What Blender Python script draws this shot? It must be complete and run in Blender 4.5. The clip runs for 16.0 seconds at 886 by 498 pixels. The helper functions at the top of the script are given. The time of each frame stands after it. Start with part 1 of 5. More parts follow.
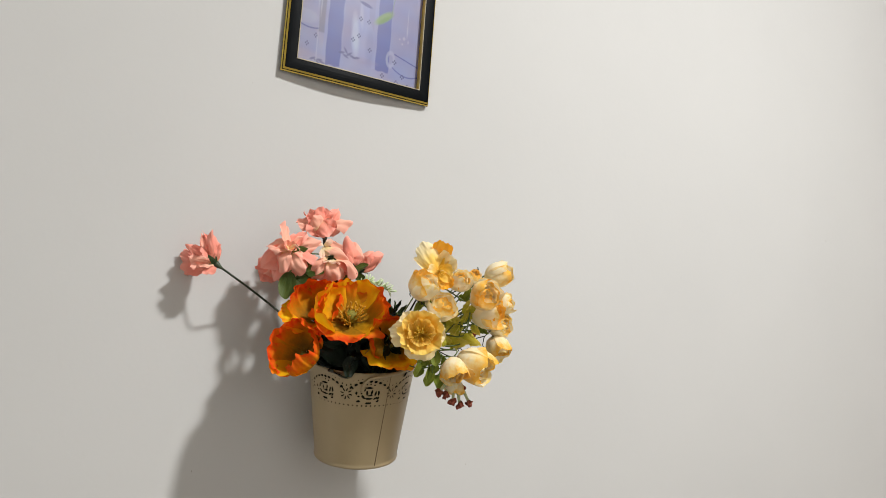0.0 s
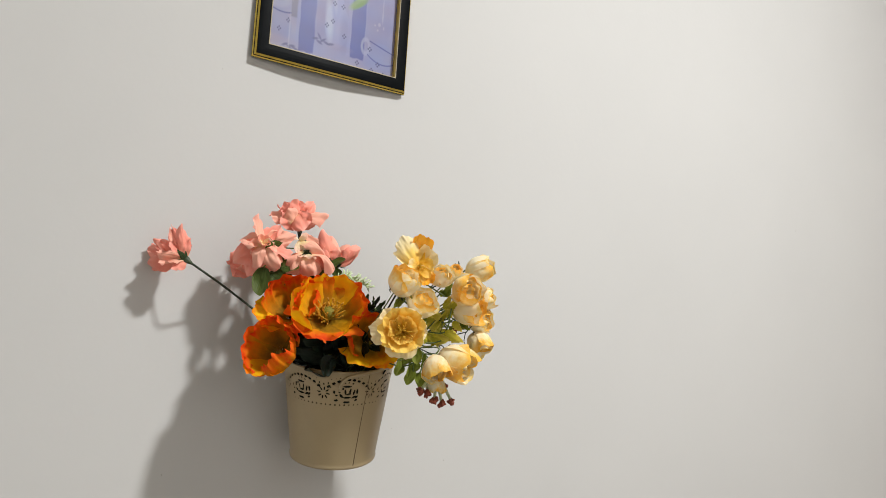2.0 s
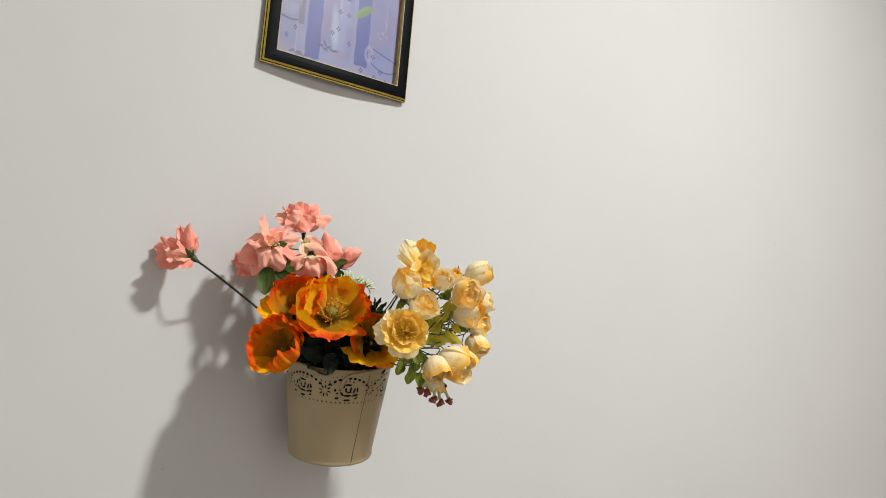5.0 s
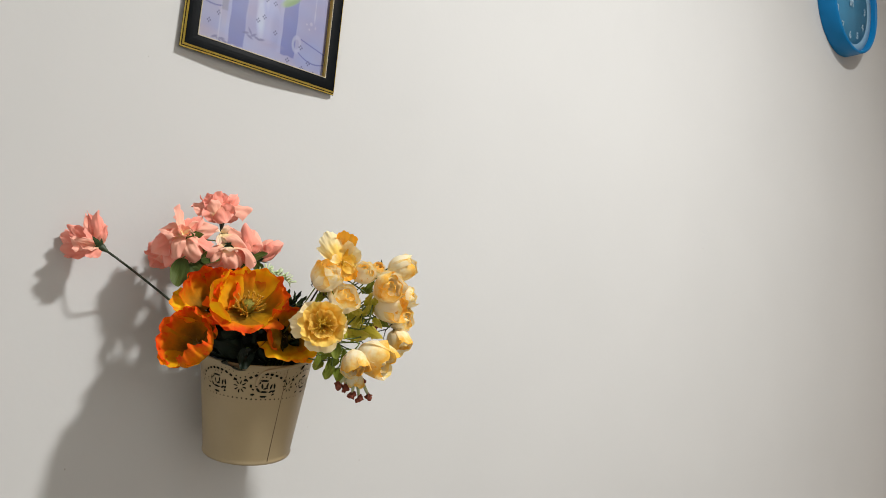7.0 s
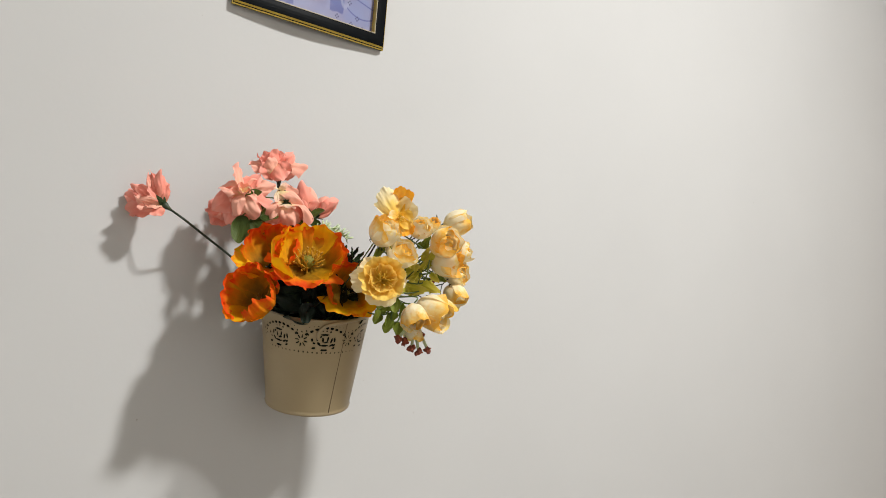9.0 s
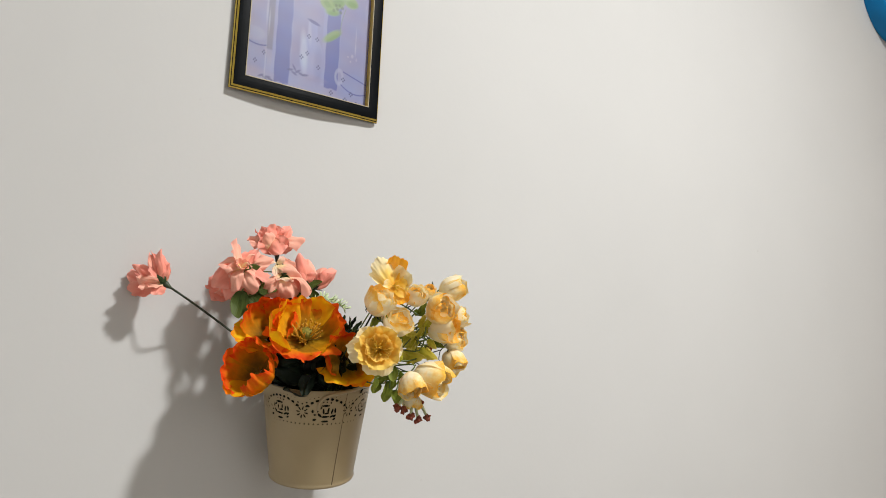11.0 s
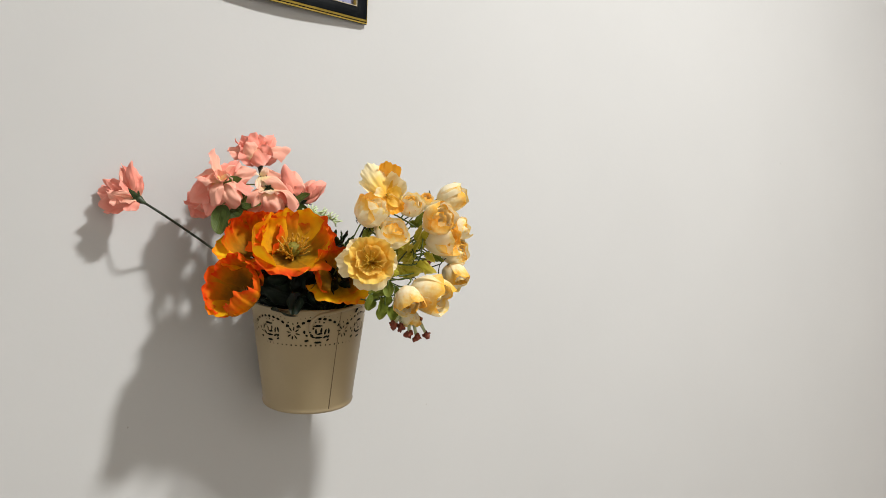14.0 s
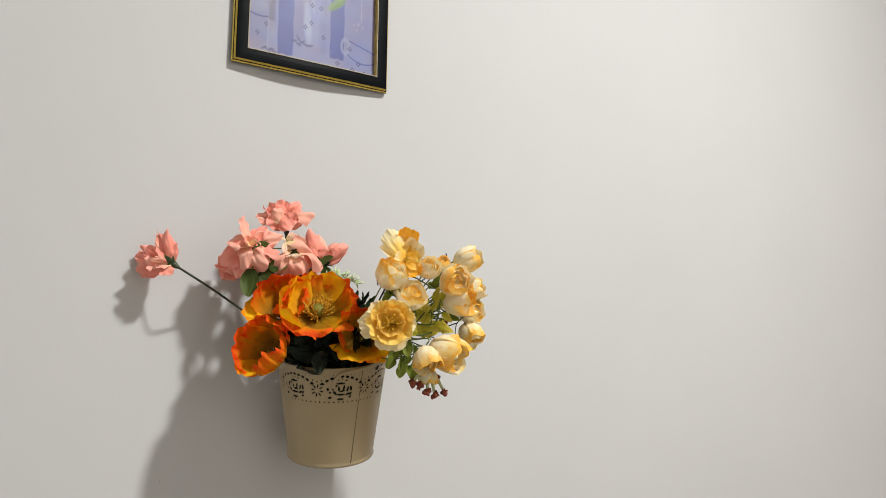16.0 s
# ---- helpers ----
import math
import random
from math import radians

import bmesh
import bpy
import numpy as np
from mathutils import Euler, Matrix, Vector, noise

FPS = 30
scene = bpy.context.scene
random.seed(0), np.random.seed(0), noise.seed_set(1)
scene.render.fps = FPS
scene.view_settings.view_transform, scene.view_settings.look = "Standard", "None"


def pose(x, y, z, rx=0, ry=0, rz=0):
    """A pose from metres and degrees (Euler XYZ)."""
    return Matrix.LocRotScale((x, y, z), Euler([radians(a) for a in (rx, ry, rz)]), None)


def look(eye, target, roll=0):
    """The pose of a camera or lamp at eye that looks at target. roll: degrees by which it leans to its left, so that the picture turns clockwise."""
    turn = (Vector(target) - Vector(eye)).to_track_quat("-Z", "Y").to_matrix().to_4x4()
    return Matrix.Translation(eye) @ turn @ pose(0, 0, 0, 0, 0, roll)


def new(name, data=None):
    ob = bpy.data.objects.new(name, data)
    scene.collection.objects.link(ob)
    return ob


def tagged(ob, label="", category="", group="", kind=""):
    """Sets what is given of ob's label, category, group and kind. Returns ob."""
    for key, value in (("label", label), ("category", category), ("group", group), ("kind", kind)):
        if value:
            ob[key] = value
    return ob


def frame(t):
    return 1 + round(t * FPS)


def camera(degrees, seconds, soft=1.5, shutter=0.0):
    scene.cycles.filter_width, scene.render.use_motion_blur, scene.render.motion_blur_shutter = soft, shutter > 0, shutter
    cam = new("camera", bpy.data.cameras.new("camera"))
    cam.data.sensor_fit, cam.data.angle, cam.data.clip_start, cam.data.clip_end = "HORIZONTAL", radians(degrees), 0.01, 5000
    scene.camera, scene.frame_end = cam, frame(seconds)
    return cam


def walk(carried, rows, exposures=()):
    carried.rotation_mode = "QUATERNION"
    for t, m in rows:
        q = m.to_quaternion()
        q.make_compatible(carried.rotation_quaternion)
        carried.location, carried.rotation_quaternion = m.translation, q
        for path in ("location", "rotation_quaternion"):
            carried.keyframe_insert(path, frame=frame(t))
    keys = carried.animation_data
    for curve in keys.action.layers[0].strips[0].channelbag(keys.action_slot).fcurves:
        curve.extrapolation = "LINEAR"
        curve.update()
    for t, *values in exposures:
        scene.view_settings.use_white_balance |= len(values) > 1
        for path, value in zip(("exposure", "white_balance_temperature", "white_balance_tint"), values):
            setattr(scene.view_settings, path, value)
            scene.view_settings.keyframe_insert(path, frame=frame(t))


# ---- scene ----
cam = camera(62.9, 16.0, soft=0.5)
PATH = [
    (0, (0.125, 0.1, 1.508), (1.146, 1.808, 1.713), 3.5),
    (0.5, (0.148, 0.13, 1.514), (1.178, 1.833, 1.708), 3.0),
    (1, (0.139, 0.145, 1.517), (1.201, 1.83, 1.7), 2.7),
    (1.5, (0.125, 0.138, 1.509), (1.21, 1.808, 1.697), 2.8),
    (2, (0.122, 0.128, 1.517), (1.227, 1.785, 1.692), 3.1),
    (2.5, (0.106, 0.125, 1.512), (1.206, 1.786, 1.692), 2.8),
    (3, (0.114, 0.129, 1.504), (1.218, 1.787, 1.685), 3.0),
    (3.2, (0.112, 0.129, 1.505), (1.228, 1.78, 1.667), 3.2),
    (5.3, (0.084, 0.12, 1.512), (1.242, 1.738, 1.716), 4.2),
    (5.5, (0.097, 0.118, 1.505), (1.243, 1.739, 1.742), 3.9),
    (6, (0.111, 0.102, 1.508), (1.311, 1.683, 1.747), 4.4),
    (6.5, (0.12, 0.1, 1.506), (1.365, 1.646, 1.746), 4.6),
    (7, (0.116, 0.116, 1.5), (1.384, 1.646, 1.725), 4.6),
    (7.5, (0.115, 0.12, 1.501), (1.379, 1.66, 1.676), 5.0),
    (8, (0.114, 0.127, 1.492), (1.349, 1.695, 1.629), 4.6),
    (8.2, (0.094, 0.13, 1.495), (1.348, 1.683, 1.6), 4.7),
    (10.3, (0.102, 0.124, 1.485), (1.196, 1.79, 1.659), 2.7),
    (10.5, (0.094, 0.115, 1.495), (1.211, 1.761, 1.708), 2.4),
    (11, (0.108, 0.105, 1.503), (1.263, 1.716, 1.765), 1.9),
    (11.5, (0.119, 0.107, 1.497), (1.313, 1.684, 1.792), 1.4),
    (12, (0.138, 0.102, 1.502), (1.386, 1.639, 1.787), 1.2),
    (12.5, (0.158, 0.093, 1.506), (1.45, 1.601, 1.742), 1.2),
    (13, (0.159, 0.11, 1.493), (1.451, 1.624, 1.686), 0.7),
    (13.5, (0.159, 0.147, 1.48), (1.377, 1.729, 1.61), 0.5),
    (14, (0.162, 0.153, 1.478), (1.301, 1.795, 1.569), 0.5),
    (14.5, (0.171, 0.154, 1.479), (1.279, 1.818, 1.533), 1.1),
    (15, (0.157, 0.134, 1.483), (1.267, 1.796, 1.563), 1.0),
    (15.5, (0.154, 0.121, 1.482), (1.254, 1.786, 1.624), 0.6),
    (16, (0.14, 0.118, 1.498), (1.233, 1.782, 1.699), 0.2),
]
walk(cam, [(t, look(eye, target, roll)) for t, eye, target, roll in PATH],
     exposures=[(0.0, -0.03), (1.0, -0.02), (2.5, -0.04), (5.5, -0.03), (6.5, -0.05), (7.5, 0.0), (8.2, 0.0), (10.5, -0.03), (12.0, -0.03), (12.5, -0.03), (13.5, 0.04), (14.5, 0.03), (15.5, 0.0), (16.0, -0.03)])

# ---- light ----
# one round ceiling lamp a little to the side, high over the walker; the pale room gives the rest
W = 0.975                      # face of the picture wall
CEIL = 3.20
lamp_data = bpy.data.lights.new("ceiling_disc", "AREA")
lamp_data.shape, lamp_data.size, lamp_data.energy, lamp_data.color = "DISK", 0.20, 61.0, (0.985, 0.985, 0.97)
lamp_data.spread = radians(166)
lamp = new("ceiling_disc", lamp_data)
lamp.location = (1.145, -0.438, 3.135)
world = bpy.data.worlds.new("world")
scene.world = world
world.use_nodes = True
world.node_tree.nodes["Background"].inputs[0].default_value = (0.05, 0.05, 0.05, 1)


# ---- materials ----
def mat(name, color, rough=0.6, metal=0.0, coat=0.0, spec=0.5, mottle=0.0, scale=30.0, bump=0.0, bump_scale=200.0):
    m = bpy.data.materials.new(name)
    m.use_nodes = True
    nt = m.node_tree
    b = nt.nodes["Principled BSDF"]
    b.inputs["Roughness"].default_value = rough
    b.inputs["Metallic"].default_value = metal
    b.inputs["Coat Weight"].default_value = coat
    b.inputs["Specular IOR Level"].default_value = spec
    b.inputs["Base Color"].default_value = (*color, 1)
    tc = nt.nodes.new("ShaderNodeTexCoord")
    if mottle:
        n = nt.nodes.new("ShaderNodeTexNoise")
        n.inputs["Scale"].default_value, n.inputs["Detail"].default_value = scale, 5
        nt.links.new(tc.outputs["Object"], n.inputs["Vector"])
        r = nt.nodes.new("ShaderNodeValToRGB")
        r.color_ramp.elements[0].position, r.color_ramp.elements[1].position = 0.3, 0.72
        r.color_ramp.elements[0].color = (*[c * (1 - mottle) for c in color], 1)
        r.color_ramp.elements[1].color = (*[min(1, c * (1 + mottle)) for c in color], 1)
        nt.links.new(n.outputs["Fac"], r.inputs["Fac"])
        nt.links.new(r.outputs["Color"], b.inputs["Base Color"])
    if bump:
        n2 = nt.nodes.new("ShaderNodeTexNoise")
        n2.inputs["Scale"].default_value, n2.inputs["Detail"].default_value = bump_scale, 6
        nt.links.new(tc.outputs["Object"], n2.inputs["Vector"])
        bp = nt.nodes.new("ShaderNodeBump")
        bp.inputs["Strength"].default_value, bp.inputs["Distance"].default_value = bump, 0.002
        nt.links.new(n2.outputs["Fac"], bp.inputs["Height"])
        nt.links.new(bp.outputs["Normal"], b.inputs["Normal"])
    return m


def petal_mat(name, stops, edge=None, edge_from=0.72, see=0.3, vein=0.25, blotch=0.0, blotch_color=(1, 1, 1), rough=0.75, sheen=0.35):
    """Dyed cloth petal: colour runs along its length, the rim may carry another dye, with fine creases across."""
    m = bpy.data.materials.new(name)
    m.use_nodes = True
    nt = m.node_tree
    L, N = nt.links.new, nt.nodes.new
    b = nt.nodes["Principled BSDF"]
    out = nt.nodes["Material Output"]
    uv = N("ShaderNodeUVMap")
    sep = N("ShaderNodeSeparateXYZ")
    L(uv.outputs["UV"], sep.inputs[0])
    info = N("ShaderNodeObjectInfo")
    tc = N("ShaderNodeTexCoord")
    add = N("ShaderNodeVectorMath")
    add.operation = "ADD"
    L(tc.outputs["Object"], add.inputs[0])
    far = N("ShaderNodeMath")
    far.operation = "MULTIPLY"
    far.inputs[1].default_value = 40
    L(info.outputs["Random"], far.inputs[0])
    L(far.outputs[0], add.inputs[1])
    n = N("ShaderNodeTexNoise")
    n.inputs["Scale"].default_value, n.inputs["Detail"].default_value = 3.2, 5
    L(add.outputs[0], n.inputs["Vector"])
    shift = N("ShaderNodeMath")
    shift.operation = "MULTIPLY_ADD"
    shift.inputs[1].default_value, shift.inputs[2].default_value = 0.5, -0.25
    L(n.outputs["Fac"], shift.inputs[0])
    along = N("ShaderNodeMath")
    along.operation = "ADD"
    L(sep.outputs["Y"], along.inputs[0])
    L(shift.outputs[0], along.inputs[1])
    r = N("ShaderNodeValToRGB")
    while len(r.color_ramp.elements) < len(stops):
        r.color_ramp.elements.new(0.5)
    for el, (p, c) in zip(r.color_ramp.elements, stops):
        el.position, el.color = p, (*c, 1)
    L(along.outputs[0], r.inputs["Fac"])
    col = r.outputs["Color"]
    if edge:
        # distance from the petal's middle line and base
        ab = N("ShaderNodeMath")
        ab.operation = "MULTIPLY_ADD"
        ab.inputs[1].default_value, ab.inputs[2].default_value = 1.5, -0.75
        L(sep.outputs["X"], ab.inputs[0])
        a2 = N("ShaderNodeMath")
        a2.operation = "ABSOLUTE"
        L(ab.outputs[0], a2.inputs[0])
        mx = N("ShaderNodeMath")
        mx.operation = "MAXIMUM"
        L(a2.outputs[0], mx.inputs[0])
        L(sep.outputs["Y"], mx.inputs[1])
        ad = N("ShaderNodeMath")
        ad.operation = "ADD"
        L(mx.outputs[0], ad.inputs[0])
        L(shift.outputs[0], ad.inputs[1])
        mr = N("ShaderNodeMapRange")
        mr.inputs["From Min"].default_value, mr.inputs["From Max"].default_value = edge_from, 1.02
        L(ad.outputs[0], mr.inputs["Value"])
        mix = N("ShaderNodeMix")
        mix.data_type = "RGBA"
        L(mr.outputs["Result"], mix.inputs[0])
        L(col, mix.inputs[6])
        mix.inputs[7].default_value = (*edge, 1)
        col = mix.outputs[2]
    if blotch:
        n3 = N("ShaderNodeTexNoise")
        n3.inputs["Scale"].default_value, n3.inputs["Detail"].default_value = 2.0, 4
        L(add.outputs[0], n3.inputs["Vector"])
        mr3 = N("ShaderNodeMapRange")
        mr3.inputs["From Min"].default_value, mr3.inputs["From Max"].default_value = 0.45, 0.75
        mr3.inputs["To Max"].default_value = blotch
        L(n3.outputs["Fac"], mr3.inputs["Value"])
        mix3 = N("ShaderNodeMix")
        mix3.data_type = "RGBA"
        L(mr3.outputs["Result"], mix3.inputs[0])
        L(col, mix3.inputs[6])
        mix3.inputs[7].default_value = (*blotch_color, 1)
        col = mix3.outputs[2]
    # creases that run from base to rim
    mp = N("ShaderNodeMapping")
    mp.inputs["Scale"].default_value = (16, 1.2, 1)
    L(uv.outputs["UV"], mp.inputs["Vector"])
    n2 = N("ShaderNodeTexNoise")
    n2.inputs["Scale"].default_value, n2.inputs["Detail"].default_value = 1.0, 4
    L(mp.outputs[0], n2.inputs["Vector"])
    bp = N("ShaderNodeBump")
    bp.inputs["Strength"].default_value, bp.inputs["Distance"].default_value = vein, 0.003
    L(n2.outputs["Fac"], bp.inputs["Height"])
    L(bp.outputs["Normal"], b.inputs["Normal"])
    L(col, b.inputs["Base Color"])
    b.inputs["Roughness"].default_value = rough
    b.inputs["Specular IOR Level"].default_value = 0.2
    b.inputs["Sheen Weight"].default_value, b.inputs["Sheen Roughness"].default_value = sheen, 0.5
    L(col, b.inputs["Sheen Tint"])
    tr = N("ShaderNodeBsdfTranslucent")
    L(col, tr.inputs["Color"])
    ms = N("ShaderNodeMixShader")
    ms.inputs[0].default_value = see
    L(b.outputs[0], ms.inputs[1])
    L(tr.outputs[0], ms.inputs[2])
    L(ms.outputs[0], out.inputs["Surface"])
    return m


M_WALL = mat("wall_paint", (0.605, 0.602, 0.592), 0.75, spec=0.15, mottle=0.018, scale=3.0, bump=0.06, bump_scale=120)
# unseen south and west walls: this grey is set by the fill light wanted
M_SIDE = mat("grey_paint", (0.74, 0.725, 0.70), 0.7, mottle=0.03, scale=3.0, bump=0.05)
M_EAST = mat("tan_paint", (0.40, 0.29, 0.205), 0.7, mottle=0.05, scale=3.0, bump=0.05)
M_CEIL = mat("ceiling_paint", (0.82, 0.81, 0.79), 0.8, mottle=0.015, scale=2.0, bump=0.05)
# unseen floor, kept dark to bounce less light onto the lower wall
M_FLOOR = mat("floor_tile", (0.26, 0.23, 0.19), 0.35, mottle=0.12, scale=5.0)
M_MARK = mat("wall_mark", (0.45, 0.43, 0.40), 0.8)
M_POT = mat("cream_enamel", (0.415, 0.325, 0.187), 0.42, coat=0.12, mottle=0.03, scale=25, bump=0.03, bump_scale=90)
M_SEAM = mat("seam_gap", (0.16, 0.11, 0.06), 0.7)
M_BLACK = mat("black_moulding", (0.004, 0.005, 0.006), 0.36, spec=0.06, mottle=0.25, scale=60, bump=0.04)
M_GOLD = mat("gilt_paint", (0.50, 0.35, 0.045), 0.40, metal=0.45, mottle=0.15, scale=90, bump=0.05)
M_LINE = mat("bright_gilt", (0.68, 0.50, 0.09), 0.36, metal=0.4, mottle=0.12, scale=90)
M_GILT = mat("pale_gilt", (0.46, 0.40, 0.28), 0.5, metal=0.3, mottle=0.1, scale=90)
M_SLIP = mat("polished_gilt", (0.95, 0.68, 0.16), 0.42, metal=0.85, mottle=0.1, scale=90)
M_BLUE = mat("blue_plastic", (0.003, 0.19, 0.47), 0.38, spec=0.22, mottle=0.03, scale=20)
# dial blue, lightened to take in the reflection of a glass that isn't built
M_DIAL = mat("blue_dial", (0.055, 0.25, 0.43), 0.5, mottle=0.04, scale=20)
M_NUM = mat("pale_numeral", (0.33, 0.50, 0.63), 0.5)
M_RING = mat("pale_chapter_ring", (0.21, 0.37, 0.52), 0.45)
M_STEM = mat("dark_stem", (0.020, 0.028, 0.014), 0.5, mottle=0.3, scale=80)
M_GSTEM = mat("green_stem", (0.10, 0.15, 0.035), 0.55, mottle=0.25, scale=80)
M_FOAM = mat("dark_foam", (0.012, 0.018, 0.012), 0.9, mottle=0.3, scale=60, bump=0.3)
M_BERRY = mat("dried_berry", (0.20, 0.040, 0.016), 0.6, mottle=0.5, scale=150, bump=0.4, bump_scale=300)
M_PISTIL = mat("pistil_green", (0.20, 0.17, 0.010), 0.7, mottle=0.4, scale=220, bump=0.6, bump_scale=500)
M_STALK = mat("pale_stalk", (0.50, 0.55, 0.30), 0.6, mottle=0.2, scale=120)
M_STAMEN = mat("stamen_yellow", (0.58, 0.29, 0.012), 0.6, mottle=0.3, scale=200)

M_ROSE = petal_mat("salmon_cloth", [(0.0, (1.0, 0.62, 0.26)), (0.2, (1.0, 0.40, 0.29)), (0.7, (1.0, 0.36, 0.275)), (1.0, (1.0, 0.44, 0.35))], see=0.13, vein=0.08, sheen=0.3)
M_PALEROSE = petal_mat("pale_salmon_cloth", [(0.0, (1.0, 0.82, 0.42)), (0.3, (1.0, 0.53, 0.38)), (1.0, (1.0, 0.49, 0.38))], see=0.13, vein=0.08, sheen=0.3)
# poppy dyes: the dark first stops are heart colour plus painted shade inside the bowl
M_POPPY = petal_mat("orange_cloth", [(0.0, (0.08, 0.055, 0.006)), (0.30, (0.24, 0.125, 0.006)), (0.55, (0.60, 0.24, 0.005)), (0.80, (0.88, 0.26, 0.004)), (1.0, (0.90, 0.17, 0.004))], edge=(0.88, 0.070, 0.005), edge_from=0.72, see=0.34, vein=0.14, blotch=0.3, blotch_color=(0.92, 0.44, 0.004))
M_YPOPPY = petal_mat("golden_cloth", [(0.0, (0.16, 0.09, 0.005)), (0.22, (0.38, 0.20, 0.005)), (0.52, (0.78, 0.38, 0.004)), (0.78, (0.96, 0.55, 0.006)), (1.0, (0.98, 0.66, 0.010))], edge=(0.98, 0.26, 0.005), edge_from=0.86, see=0.34, vein=0.14, blotch=0.25, blotch_color=(1.0, 0.36, 0.004))
M_CREAM = petal_mat("cream_cloth", [(0.0, (1.0, 0.62, 0.08)), (0.40, (1.0, 0.74, 0.20)), (0.62, (1.0, 0.84, 0.42)), (1.0, (1.0, 0.89, 0.58))], see=0.28, vein=0.14)
M_CREAM2 = petal_mat("blushed_cream_cloth", [(0.0, (1.0, 0.90, 0.60)), (0.55, (1.0, 0.92, 0.68)), (0.78, (1.0, 0.80, 0.36)), (0.97, (1.0, 0.58, 0.09))], see=0.3, vein=0.14, blotch=0.5, blotch_color=(1.0, 0.60, 0.10))
M_CREAM3 = petal_mat("pale_cream_cloth", [(0.0, (1.0, 0.80, 0.32)), (0.4, (1.0, 0.93, 0.70)), (0.9, (1.0, 0.93, 0.70)), (1.0, (1.0, 0.78, 0.28))], see=0.3, vein=0.14, blotch=0.25, blotch_color=(1.0, 0.73, 0.21))
M_YELLOW = petal_mat("yellow_heart_cloth", [(0.0, (0.86, 0.48, 0.03)), (0.4, (0.93, 0.59, 0.07)), (1.0, (1.0, 0.74, 0.19))], see=0.35, vein=0.14)
M_GOLDCREAM = petal_mat("gold_blushed_cloth", [(0.0, (1.0, 0.80, 0.34)), (0.45, (1.0, 0.72, 0.24)), (0.8, (1.0, 0.52, 0.06)), (1.0, (1.0, 0.46, 0.03))], see=0.3, vein=0.14)
M_CREAMYROSE = petal_mat("cream_and_salmon_cloth", [(0.0, (1.0, 0.86, 0.50)), (0.5, (1.0, 0.80, 0.56)), (1.0, (1.0, 0.62, 0.50))], see=0.24, vein=0.08)
M_CALYX = mat("calyx_green", (0.035, 0.055, 0.022), 0.5, mottle=0.3, scale=80)
M_DARKSTAMEN = mat("dark_stamen", (0.24, 0.14, 0.015), 0.6, mottle=0.3, scale=200)
M_YSTAMEN = mat("soft_stamen_yellow", (0.86, 0.54, 0.05), 0.6, mottle=0.2, scale=200)
M_CALYXLEAF = petal_mat("calyx_cloth", [(0.0, (0.03, 0.05, 0.02)), (1.0, (0.05, 0.08, 0.03))], see=0.08, rough=0.5, vein=0.4, sheen=0.0)
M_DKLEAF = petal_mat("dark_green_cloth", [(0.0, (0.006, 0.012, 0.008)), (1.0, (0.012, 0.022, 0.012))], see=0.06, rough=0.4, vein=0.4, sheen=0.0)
M_LEAF = petal_mat("mid_green_cloth", [(0.0, (0.045, 0.07, 0.014)), (1.0, (0.09, 0.125, 0.026))], see=0.15, rough=0.5, vein=0.4, sheen=0.0)
M_ROUND = petal_mat("light_green_cloth", [(0.0, (0.14, 0.18, 0.02)), (1.0, (0.26, 0.31, 0.05))], see=0.35, rough=0.5, vein=0.4, sheen=0.0)
M_OLIVE = petal_mat("olive_cloth", [(0.0, (0.50, 0.47, 0.04)), (0.6, (0.70, 0.62, 0.08)), (1.0, (0.80, 0.70, 0.15))], see=0.42, vein=0.5)
M_FERN = petal_mat("pale_fern_plastic", [(0.0, (0.70, 0.82, 0.50)), (1.0, (0.42, 0.66, 0.24))], see=0.2)


# ---- mesh helpers ----
def part(name, bm, material, parent=None, label="", smooth=True):
    me = bpy.data.meshes.new(name)
    bm.to_mesh(me)
    bm.free()
    return part_mesh(name, me, material, parent, label, smooth)


def part_mesh(name, me, material, parent=None, label="", smooth=True):
    if material and not me.materials:
        me.materials.append(material)
    if smooth:
        me.polygons.foreach_set("use_smooth", [True] * len(me.polygons))
    ob = new(name, me)
    ob.parent = parent
    if label:
        ob["label"] = label
    return ob


def box_bm(x0, x1, y0, y1, z0, z1, bevel=0.0):
    bm = bmesh.new()
    bmesh.ops.create_cube(bm, size=1)
    for v in bm.verts:
        v.co = Vector(((x0 + x1) / 2 + v.co.x * (x1 - x0), (y0 + y1) / 2 + v.co.y * (y1 - y0), (z0 + z1) / 2 + v.co.z * (z1 - z0)))
    if bevel:
        bmesh.ops.bevel(bm, geom=bm.edges[:], offset=bevel, segments=2, affect="EDGES", profile=0.6)
    return bm


def lathe_bm(profile, seg=96):
    """Rings (radius, height) turned round z."""
    bm = bmesh.new()
    rings = []
    for r, z in profile:
        if r < 1e-6:
            rings.append([bm.verts.new((0, 0, z))])
        else:
            rings.append([bm.verts.new((r * math.cos(2 * math.pi * k / seg), r * math.sin(2 * math.pi * k / seg), z)) for k in range(seg)])
    for a, b in zip(rings, rings[1:]):
        for k in range(seg):
            j = (k + 1) % seg
            if len(a) == 1 and len(b) == 1:
                continue
            if len(a) == 1:
                bm.faces.new((a[0], b[j], b[k]))
            elif len(b) == 1:
                bm.faces.new((a[k], a[j], b[0]))
            else:
                bm.faces.new((a[k], a[j], b[j], b[k]))
    bmesh.ops.recalc_face_normals(bm, faces=bm.faces[:])
    return bm


